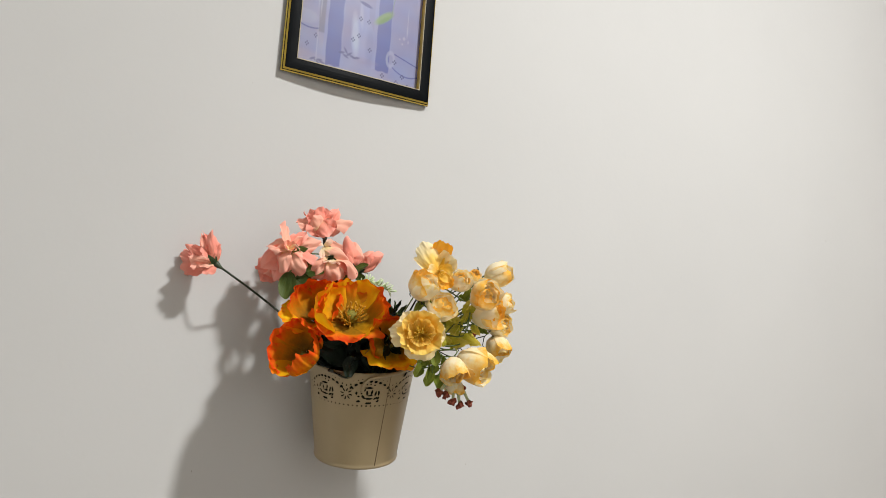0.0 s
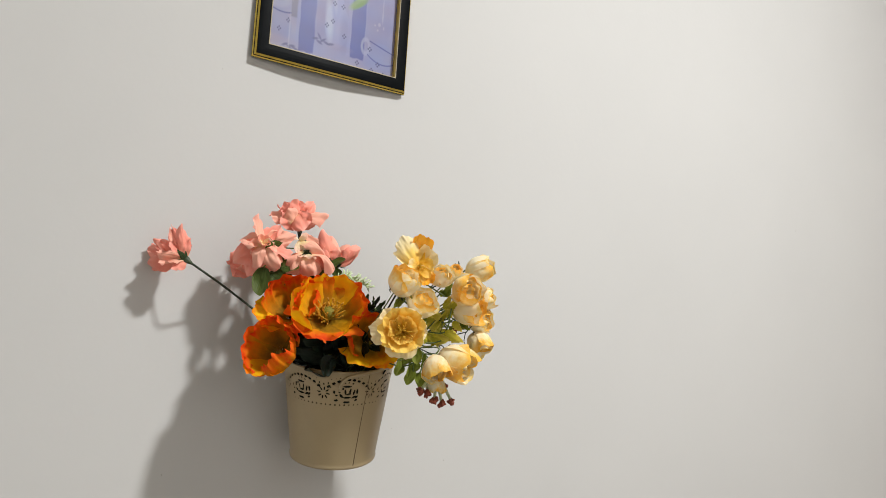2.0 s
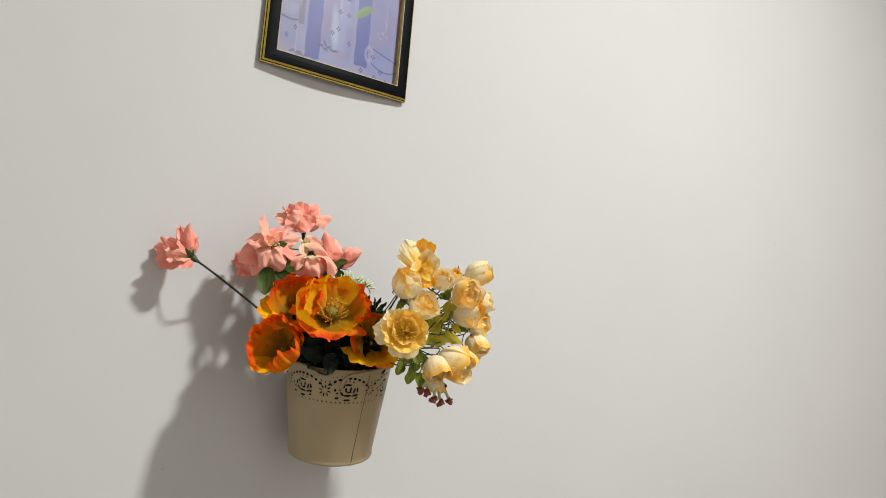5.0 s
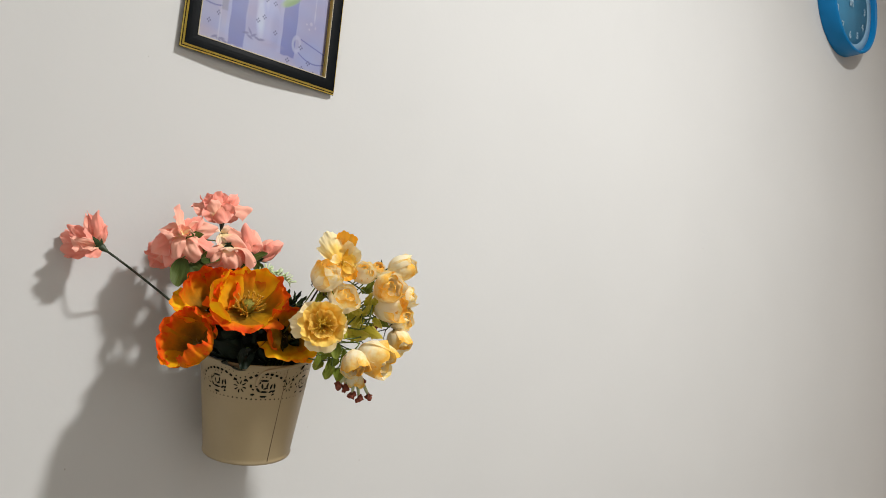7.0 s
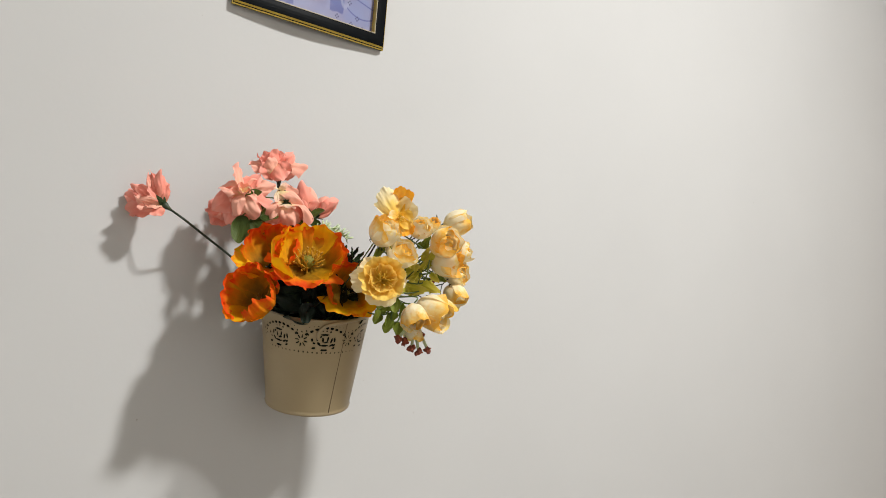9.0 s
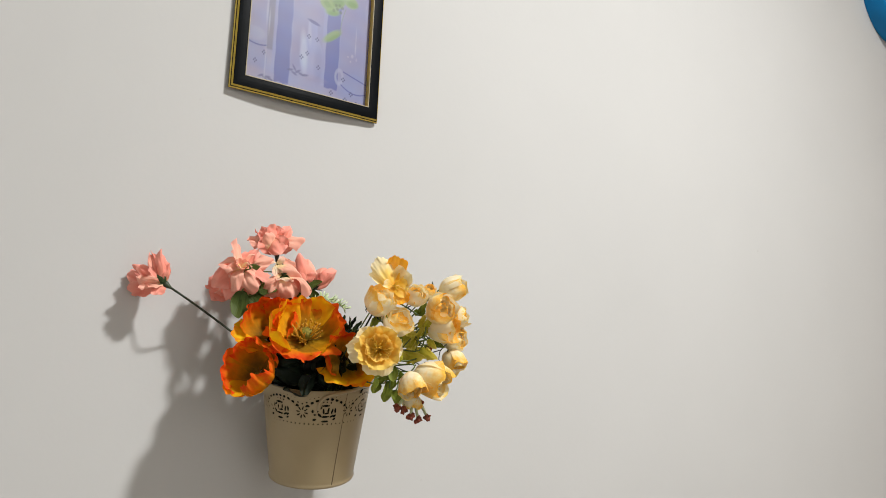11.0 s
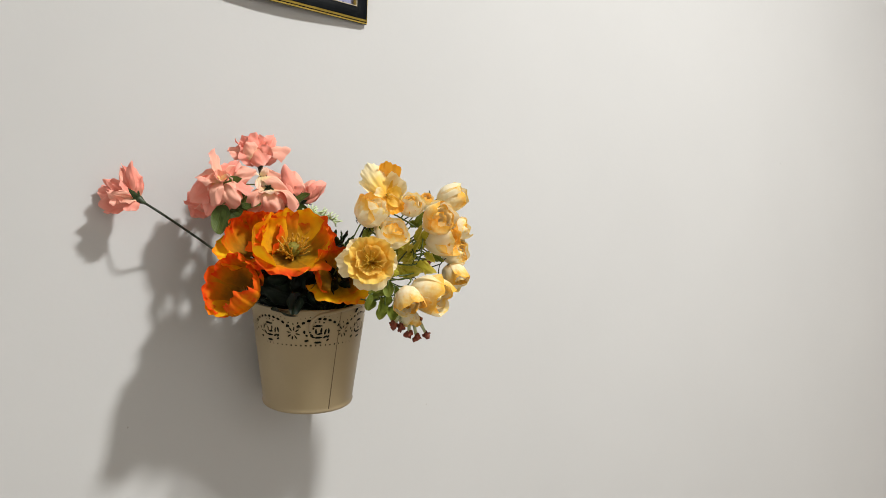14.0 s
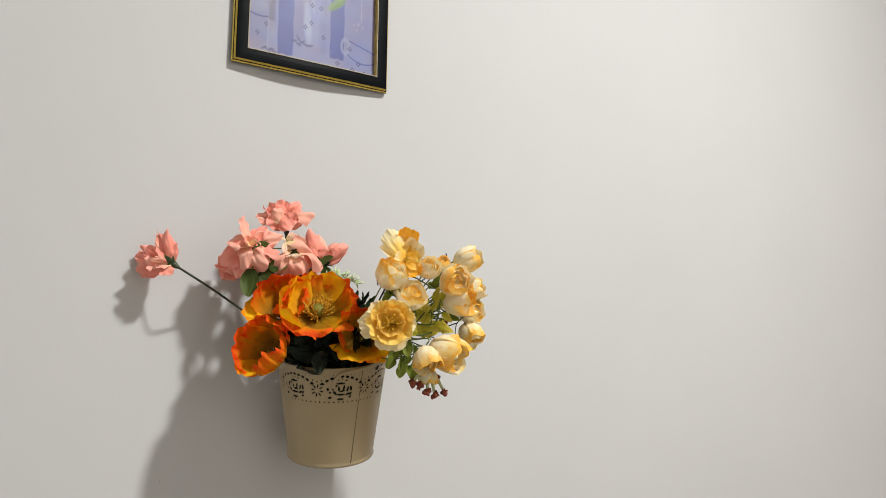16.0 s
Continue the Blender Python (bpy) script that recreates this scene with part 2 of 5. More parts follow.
def smooth_line(points, steps=6):
    """Catmull-Rom through the points."""
    p = [Vector(q) for q in points]
    p = [2 * p[0] - p[1], *p, 2 * p[-1] - p[-2]]
    out = []
    for a, b, c, d in zip(p, p[1:], p[2:], p[3:]):
        for k in range(steps):
            t = k / steps
            out.append(0.5 * (2 * b + (c - a) * t + (2 * a - 5 * b + 4 * c - d) * t * t + (3 * b - a - 3 * c + d) * t ** 3))
    return out + [p[-2]]


def tube_bm(points, r0, r1=None, seg=8, bm=None):
    bm = bm or bmesh.new()
    r1 = r0 if r1 is None else r1
    n, last, side = len(points), None, None
    for i, q in enumerate(points):
        d = (points[min(i + 1, n - 1)] - points[max(i - 1, 0)]).normalized()
        if side is None:
            side = d.orthogonal().normalized()
        side = (side - d * side.dot(d)).normalized()
        up = d.cross(side)
        r = r0 + (r1 - r0) * i / (n - 1)
        ring = [bm.verts.new(q + r * (math.cos(2 * math.pi * k / seg) * side + math.sin(2 * math.pi * k / seg) * up)) for k in range(seg)]
        if last:
            for k in range(seg):
                bm.faces.new((last[k], last[(k + 1) % seg], ring[(k + 1) % seg], ring[k]))
        else:
            bm.faces.new(ring[::-1])
        last = ring
    bm.faces.new(last)
    return bm


def thing(name, label, category, group="", at=(0, 0, 0)):
    ob = new(name)
    ob.location = at
    ob.empty_display_size = 0.02
    return tagged(ob, label, category, group)


def petal_mesh(name, length, width, th0, th1, power=1.0, base=0.3, round_=0.3, round_p=2.4, wrap=0.6, ruffle=0.0, waves=5.0, dent=0.0, crease=0.0, fold=0.0, start=0.05, seed=0, nu=13, nv=13, thick=0.0, flare=0.6, lip=0.0, rumple=0.03):
    """One petal that leaves the flower's axis (z) at the angle th0 and ends at th1 (degrees from the axis), lying towards +x."""
    rnd = random.Random(seed)
    ph, ph2, lop = rnd.uniform(0, 6.3), rnd.uniform(0, 6.3), rnd.uniform(-0.12, 0.12)
    bm = bmesh.new()
    uvl = bm.loops.layers.uv.new("UVMap")
    grid, uvs = [], {}
    for i in range(nu):
        u = 2 * i / (nu - 1) - 1
        reach = 1 - round_ * abs(u + lop) ** round_p + 0.035 * math.sin(waves * u + ph2) + 0.02 * math.sin(waves * 2.7 * u + ph)
        r, z, row, steps = start * length, 0.0, [], 4
        for j in range(nv):
            v = j / (nv - 1)
            if j:
                for k in range(steps):
                    vv = (j - 1 + (k + 0.5) / steps) / (nv - 1)
                    th = radians(th0 + (th1 - th0) * vv ** power + lip * max(0.0, (vv - 0.7) / 0.3))
                    ds = length * reach / (nv - 1) / steps
                    r += math.sin(th) * ds
                    z += math.cos(th) * ds
            th = radians(th0 + (th1 - th0) * v ** power + lip * max(0.0, (v - 0.7) / 0.3))
            s = base + (1 - base) * min(1.0, v / 0.75) ** flare
            x = width * s * u
            a = max(-1.5, min(1.5, x / max(abs(r), width * 0.35)))
            rr = max(r, 0.0)
            px, py = rr * (wrap * math.cos(a) + 1 - wrap), wrap * max(rr, width * 0.35) * math.sin(a) + (1 - wrap) * x
            off = ruffle * v * v * (math.sin(waves * u + ph) * (0.4 + 0.6 * abs(u)) + 0.5 * math.sin(waves * 1.9 * u + ph2))
            off += dent * (1 - u * u) * math.sin(math.pi * v) + crease * v * math.exp(-(u / 0.18) ** 2) + fold * abs(u) ** 1.5 * v
            off += rumple * v * noise.noise(Vector((2.2 * u + ph, 2.6 * v, ph2))) * 2 + 0.5 * rumple * v * noise.noise(Vector((6 * u + ph2, 3 * v, ph)))
            co = Vector((px + off * math.cos(th), py, z - off * math.sin(th)))
            vert = bm.verts.new(co)
            uvs[vert] = ((u + 1) / 2, v)
            row.append(vert)
        grid.append(row)
    for i in range(nu - 1):
        for j in range(nv - 1):
            f = bm.faces.new((grid[i][j], grid[i + 1][j], grid[i + 1][j + 1], grid[i][j + 1]))
            for lp in f.loops:
                lp[uvl].uv = uvs[lp.vert]
    if thick:
        bmesh.ops.solidify(bm, geom=bm.faces[:], thickness=thick)
    me = bpy.data.meshes.new(name)
    bm.to_mesh(me)
    bm.free()
    return me


def turn_to(axis, spin=0.0):
    """A turn that brings z onto the axis."""
    return (Vector(axis).normalized().to_track_quat("Z", "Y").to_matrix().to_4x4()) @ Matrix.Rotation(radians(spin), 4, "Z")


# ---- room ----
def room():
    x0, x1, y0 = -1.1, 3.3, -1.5
    t = 0.12
    for name, b, m, label in (
        ("wall_north", (x0 - t, x1 + t, W, W + t, 0, CEIL), M_WALL, "plain off-white painted plaster wall"),
        ("wall_south", (x0 - t, x1 + t, y0 - t, y0, 0, CEIL), M_SIDE, "plain light grey painted wall"),
        ("wall_west", (x0 - t, x0, y0, W, 0, CEIL), M_SIDE, "plain light grey painted wall"),
        ("wall_east", (x1, x1 + t, y0, W, 0, CEIL), M_EAST, "plain tan painted wall"),
        ("floor", (x0 - t, x1 + t, y0 - t, W + t, -0.1, 0), M_FLOOR, "plain beige floor"),
        ("ceiling", (x0 - t, x1 + t, y0 - t, W + t, CEIL, CEIL + 0.1), M_CEIL, "plain white ceiling"),
    ):
        tagged(part(name, box_bm(*b), m, smooth=False), label, name.split("_")[0], kind="structure")
    for x, z, s in ((1.575, 1.728, 0.0016), (0.707, 1.313, 0.0011), (0.330, 1.322, 0.0013), (0.36, 1.79, 0.0008), (0.62, 1.36, 0.0007)):
        bm = bmesh.new()
        bmesh.ops.create_icosphere(bm, subdivisions=2, radius=s * 0.7)
        for v in bm.verts:
            v.co = Vector((v.co.x * 0.8, v.co.y * 0.5, v.co.z * 1.3))
        ob = part("wall_mark", bm, M_MARK)
        ob.location = (x, W, z)
        tagged(ob, "tiny grey chip in the wall paint", "wall mark", "chips in the wall paint", "structure")


room()


# ---- framed picture ----
def print_mesh(w, h):
    """A soft lilac still life, dyed point by point on a fine sheet."""
    nx, nz = 230, 290
    xs, zs = np.meshgrid((np.arange(nx + 1) / nx), (np.arange(nz + 1) / nz))
    X = xs * w * 1000
    X, Z = X + 2 + 6 * np.sin(math.pi * X / 171), zs * h * 1000 / 1.2       # millimetres from the lower left corner
    col = np.zeros((*X.shape, 3))

    def lin(r, g, b):
        c = np.array((r, g, b)) / 255.0
        return np.where(c <= 0.04045, c / 12.92, ((c + 0.055) / 1.055) ** 2.4)

    def blend(mask, c):
        col[:] = col * (1 - mask[..., None]) + np.asarray(c) * mask[..., None]

    def soft(d, e):
        return np.clip(0.5 - d / (0.65 * e), 0, 1)

    def ell(cx, cz, a, b, turn=0.0):
        t = math.radians(turn)
        dx, dz = X - cx, Z - cz
        p, q = dx * math.cos(t) + dz * math.sin(t), -dx * math.sin(t) + dz * math.cos(t)
        return (np.sqrt((p / a) ** 2 + (q / b) ** 2) - 1) * min(a, b)

    def box(cx, cz, a, b):
        return np.maximum(np.abs(X - cx) - a, np.abs(Z - cz) - b)

    top = np.clip(Z / 150, 0, 1)[..., None]
    col[:] = lin(186, 184, 222) * (1 - top) + lin(196, 186, 216) * top
    wob = 3 * np.sin(X / 17 + 1) * np.sin(Z / 23) + 2 * np.sin(X / 7 + Z / 11)
    blend(0.5 * soft(Z - 30 - wob, 22), lin(192, 192, 232))
    blend(0.35 * soft(ell(100, 90, 55, 90), 60), lin(176, 170, 212))
    blend(0.4 * soft(ell(150, 120, 30, 90), 50), lin(168, 166, 214))
    blend(0.5 * soft(ell(22, 28, 30, 12), 16), lin(206, 196, 214))
    # grey-mauve post behind, and two violet-blue posts
    blend(0.85 * soft(box(37, 110, 5.0, 72), 3), lin(160, 152, 172))
    for cx, bottom, a in ((56.5, 4, 11.0), (127, 12, 9.5)):
        sh = box(cx - 1.5, bottom + 201, a + 3.0, 200)
        blend(0.7 * soft(sh, 3), lin(190, 190, 232))
        grad = np.clip((Z - bottom) / 100, 0, 1)[..., None]
        m = soft(box(cx + 0.5, bottom + 200, a, 200) + 0.4 * np.sin(Z / 5) + 0.5 * np.sin(X / 2), 2.4)[..., None]
        c = lin(120, 126, 196) * (1 - grad) + lin(140, 144, 204) * grad
        col[:] = col * (1 - m) + c * m
    # tall jug
    blend(0.45 * soft(ell(76, 44, 8, 28), 8), lin(176, 164, 204))
    jug = np.minimum(ell(98, 43, 17, 25), box(98, 70, 6.5, 14))
    jug = np.minimum(jug, np.maximum(np.abs(X - 98) - 6.5 - 0.022 * np.clip(80 - Z, 0, 40) ** 1.6, np.abs(Z - 62) - 18))
    blend(0.85 * soft(jug, 2.4), lin(194, 194, 234))
    blend(0.8 * soft(ell(87, 46, 5.0, 22, 6), 6), lin(226, 228, 246))
    blend(0.6 * soft(ell(94, 70, 2.4, 13, 6), 4), lin(220, 220, 242))
    blend(0.5 * soft(ell(109, 38, 6, 21), 8), lin(166, 164, 210))
    blend(0.9 * soft(ell(99, 84, 9.0, 2.0, -12), 1.6), lin(116, 114, 172))
    blend(0.35 * soft(ell(104, 19, 16, 3.5), 4), lin(190, 176, 204))
    # pot with a lid, and a cup
    blend(0.75 * soft(ell(13, 25, 21, 19), 3), lin(180, 180, 222))
    blend(0.7 * soft(ell(12, 52, 18, 8), 4), lin(204, 200, 224))
    blend(0.5 * soft(ell(12, 66, 10, 7), 4), lin(192, 186, 214))
    blend(0.9 * soft(np.abs(Z - 41 + 0.05 * X - 0.010 * (X - 18) ** 2) - 0.8, 1.4) * (X < 33), lin(100, 104, 172))
    blend(0.6 * soft(ell(18, 9, 22, 6), 8), lin(200, 188, 212))
    blend(0.75 * soft(np.minimum(ell(160, 24, 19, 13), ell(156, 10, 20, 7)), 3), lin(180, 184, 228))
    blend(0.7 * soft(np.abs(ell(139, 29, 5, 8)) - 1.5, 2), lin(206, 208, 238))
    blend(0.9 * soft(np.abs(Z - 36 + 0.26 * (X - 146)) - 0.7, 1.3) * (X > 144), lin(98, 104, 178))
    blend(0.9 * soft(np.abs(Z - 13 - 0.016 * (X - 164) ** 2) - 0.7, 1.3) * (X > 142), lin(104, 108, 182))
    # small four-dot flowers on the crockery
    for cx, cz in ((17, 22), (29, 33), (84, 40), (92, 46), (93, 66), (105, 65), (109, 33), (145, 27), (157, 12), (149, 4), (129, 8), (165, 2)):
        for dx, dz in ((1.9, 0), (-1.9, 0), (0, 1.9), (0, -1.9)):
            blend(0.8 * soft(ell(cx + dx, cz + dz, 1.05, 1.05), 0.9), lin(84, 84, 134))
    # leaf shadows on the cloth
    for cx, cz, a in ((69, 22, 10), (75, 19, -20), (80, 22, 30), (85, 20, -15), (91, 20, 10), (75, 25, -50), (27, 7, 20), (33, 5, -25), (37, 7, 5), (41, 5, -10)):
        blend(0.75 * soft(ell(cx, cz, 4.4, 1.3, a), 1.6), lin(104, 104, 158))
    # green leaves and buds hanging in from above
    for cx, cz, a, b, t in ((126, 75, 14.5, 4.6, 36), (116, 112, 11, 8, -20), (130, 118, 12, 9, 20), (124, 104, 10, 5, 10), (74, 116, 12, 4, 62), (150, 122, 10, 7, 0)):
        blend(0.85 * soft(ell(cx, cz, a, b, t), 4), lin(176, 206, 120))
        blend(0.6 * soft(ell(cx + 2, cz - 1.5, a * 0.7, b * 0.5, t), 4), lin(136, 180, 84))
    blend(0.7 * soft(np.abs(X - 137 - 0.006 * (Z - 80) ** 2) - 0.6, 1.2) * (Z > 80) * (Z < 112), lin(160, 180, 150))
    for cx, cz in ((126, 106), (131, 109), (136, 106), (129, 113), (134, 114), (138, 112)):
        blend(0.6 * soft(ell(cx, cz, 2, 2), 2), lin(110, 130, 90))
    # glints of thin glass
    for cx, cz, a, b in ((160, 67, 0.9, 6), (156, 58, 1.8, 2.2), (150, 56, 1.1, 1.1), (162, 55, 0.9, 1.8), (154, 51, 1.1, 1.2), (30, 82, 1.4, 16), (34, 70, 1.1, 12), (32, 22, 0.9, 20), (160, 82, 0.6, 8)):
        blend(0.6 * soft(ell(cx, cz, a, b), 1.8), lin(226, 224, 240))
    for k in range(3):
        col[..., k] *= (0.425, 0.448, 0.505)[k] * (1 + 0.05 * np.sin(X / 9 + Z / 13 + k) * np.sin(Z / 6 - X / 21))
    verts = np.stack((xs * w - w / 2, np.zeros_like(xs), zs * h - h / 2), -1).reshape(-1, 3)
    k = np.arange((nx + 1) * (nz + 1)).reshape(nz + 1, nx + 1)
    faces = np.stack((k[:-1, :-1], k[:-1, 1:], k[1:, 1:], k[1:, :-1]), -1).reshape(-1, 4)
    me = bpy.data.meshes.new("print")
    me.from_pydata(verts.tolist(), [], faces.tolist())
    at = me.color_attributes.new("dye", "FLOAT_COLOR", "POINT")
    at.data.foreach_set("color", np.concatenate((col.reshape(-1, 3), np.ones((col.size // 3, 1))), 1).ravel())
    return me


def print_material():
    m = bpy.data.materials.new("printed_paper")
    m.use_nodes = True
    nt = m.node_tree
    b = nt.nodes["Principled BSDF"]
    a = nt.nodes.new("ShaderNodeAttribute")
    a.attribute_name = "dye"
    nt.links.new(a.outputs["Color"], b.inputs["Base Color"])
    b.inputs["Roughness"].default_value = 0.45
    b.inputs["Coat Weight"].default_value = 0.15
    return m


def bar_bm(profile, x0, x1, mitre):
    """A moulding bar along x; profile points (in, out): in from the outer edge, out from the wall. Ends cut at 45 degrees."""
    bm = bmesh.new()
    n, steps, last, first = len(profile), 24, None, None
    for q in range(steps + 1):
        t = q / steps
        ring = [bm.verts.new(((x0 + i * mitre) * (1 - t) + (x1 - i * mitre) * t, -o, i)) for i, o in profile]
        if last:
            for k in range(n):
                bm.faces.new((last[k], last[(k + 1) % n], ring[(k + 1) % n], ring[k]))
        last, first = ring, first or ring
    bm.faces.new(first[::-1])
    bm.faces.new(last)
    bmesh.ops.recalc_face_normals(bm, faces=bm.faces[:])
    return bm


def flat(profile):
    """The moulding at its true width and low height."""
    return [(i * 0.775, o * 0.62) for i, o in profile]


def warp(root, w, h):
    """An added bow that widens the frame's shadow: the middle of its lower rail stands off the wall and sags a little.
    """
    for ob in root.children_recursive:
        m = ob.matrix_basis if ob.parent == root else ob.parent.matrix_basis @ ob.matrix_basis
        inv = m.inverted()
        for v in ob.data.vertices:
            p = m @ v.co
            off = 0.0062 * max(0.0, math.cos(math.pi * (p.x + 0.012) / (w + 0.03))) ** 1.3 * max(0.0, 1 - p.z / h)
            v.co = inv @ (p + Vector((-0.25 * off, -off, -0.36 * off)))


def framed_picture(cx, z0, w, h, lean=0.0):
    root = thing("picture_frame", "black picture frame with gilt edges holding a lilac still-life print", "picture frame", at=(cx - 0.0015, W - 0.0014, z0 - 0.001))
    root.rotation_euler = (0, radians(lean), 0)
    wood = [(0.0010, 0.0), (0.0, 0.0035), (0.0042, 0.0140), (0.0066, 0.0147), (0.0110, 0.0151), (0.0160, 0.0151), (0.0225, 0.0146), (0.0238, 0.0142), (0.0238, 0.0)]
    gold_a = [(0.0007, 0.0050), (0.0001, 0.0054), (0.0011, 0.0080), (0.0017, 0.0082), (0.0018, 0.0076)]
    gold_b = [(0.0029, 0.0106), (0.0024, 0.0110), (0.0035, 0.0142), (0.0046, 0.0150), (0.0046, 0.0140)]
    slip = [(0.0238, 0.0010), (0.0236, 0.0146), (0.0244, 0.0146), (0.0247, 0.0010)]
    gilt = [(0.0231, 0.0142), (0.0233, 0.0153), (0.0240, 0.0155), (0.0246, 0.0152), (0.0245, 0.0142)]
    sides = ((w, pose(0, 0, 0)), (h, pose(w / 2, 0, h / 2, 0, -90, 0)), (w, pose(0, 0, h, 0, 180, 0)), (h, pose(-w / 2, 0, h / 2, 0, 90, 0)))
    for length, m in sides:
        bar = part("frame_bar", bar_bm(flat(wood), -length / 2, length / 2, 1), M_BLACK, root, smooth=False)
        bar.matrix_basis = m
        for prof, material, name in ((gold_a, M_LINE, "outer_gilt_line"), (gold_b, M_GOLD, "inner_gilt_line"), (slip, M_SLIP, "gilt_slip"), (gilt, M_GILT, "gilt_lip")):
            part(name, bar_bm(flat(prof), -length / 2, length / 2, 1), material, bar, "gold painted bead", smooth=False)
    back = part("backing_board", box_bm(-w / 2 + 0.004, w / 2 - 0.004, 0.0003, 0.0012, 0.004, h - 0.004), M_BLACK, root, smooth=False)
    back["label"] = "dark backing board"
    pw, ph = w - 2 * 0.0184, h - 2 * 0.0184
    printed = part_mesh("print", print_mesh(pw, ph), print_material(), root, "lilac print of posts, a jug, a cup and green leaves")
    printed.location = (0, -0.0004, h / 2)
    warp(root, w, h)
    return root


framed_picture(0.5000, 1.8123, 0.2145, 0.285, 0.68)


# ---- wall clock ----
def numeral_mesh(text, size):
    cu = bpy.data.curves.new("numeral", "FONT")
    cu.body, cu.size, cu.align_x, cu.align_y, cu.extrude, cu.offset = text, size, "CENTER", "CENTER", 0.0004, size * 0.03
    ob = bpy.data.objects.new("numeral", cu)
    scene.collection.objects.link(ob)
    dg = bpy.context.evaluated_depsgraph_get()
    me = bpy.data.meshes.new_from_object(ob.evaluated_get(dg))
    bpy.data.objects.remove(ob)
    return me


def wall_clock(x, z, r):
    root = thing("wall_clock", "round blue plastic wall clock with pale numerals", "clock", at=(x, W, z))
    up = pose(0, 0, 0, 90)             # the clock's own z points out of the wall
    dep = 0.050
    case = [(r * 0.86, 0.0), (r * 0.99, 0.0005), (r * 1.0, 0.004), (r * 1.0, dep * 0.6), (r * 1.0, dep - 0.004), (r * 0.993, dep - 0.001), (r * 0.975, dep), (r * 0.955, dep - 0.001), (r * 0.945, dep - 0.005), (r * 0.935, dep - 0.016), (r * 0.93, dep - 0.018)]
    part("case", lathe_bm(case, 128), M_BLUE, root).matrix_basis = up
    dial = part("dial", lathe_bm([(0, 0.031), (r * 0.80, 0.031), (r * 0.80, 0.029)], 96), M_DIAL, root, "dark blue dial")
    dial.matrix_basis = up
    part("chapter_ring", lathe_bm([(r * 0.795, 0.029), (r * 0.80, 0.0325), (r * 0.94, 0.0345), (r * 0.945, 0.030)], 96), M_RING, root, "paler blue ring round the dial").matrix_basis = up
    for k in range(1, 13):
        a = radians(90 - 30 * k)
        ob = part_mesh("numeral", numeral_mesh(str(k), r * 0.185), M_NUM, dial, "pale numeral", smooth=False)
        ob.matrix_basis = pose(r * 0.66 * math.cos(a), r * 0.66 * math.sin(a), 0.0318)
    for name, ang, ln, wd, lift in (("hour_pointer", 62, r * 0.40, 0.0045, 0.0345), ("minute_pointer", 118, r * 0.58, 0.0035, 0.0362)):
        bm = box_bm(-0.018, ln, -wd, wd, -0.0005, 0.0005, 0.0004)
        for v in bm.verts:
            if v.co.x > ln * 0.5:
                v.co.y *= 0.45
        part(name, bm, M_NUM, root, "pale pointed clock pointer", smooth=False).matrix_basis = up @ pose(0, 0, lift, 0, 0, ang)
    part("pivot", lathe_bm([(0.007, 0.0315), (0.007, 0.037), (0.005, 0.0385), (0, 0.0388)], 24), M_NUM, root).matrix_basis = up
    return root


wall_clock(2.268, 2.549, 0.155)


# ---- pierced pot ----
POT_H, POT_R0, POT_R1 = 0.1142, 0.0492, 0.0634
POT_TOP = Vector((0.5014, 0.902, 1.4573))
POT_AXIS = Vector((math.tan(radians(-4.4)), math.tan(radians(-9.8)), 1)).normalized()     # it hangs askew, mouth outwards
POT_FOOT = POT_TOP - POT_AXIS * POT_H


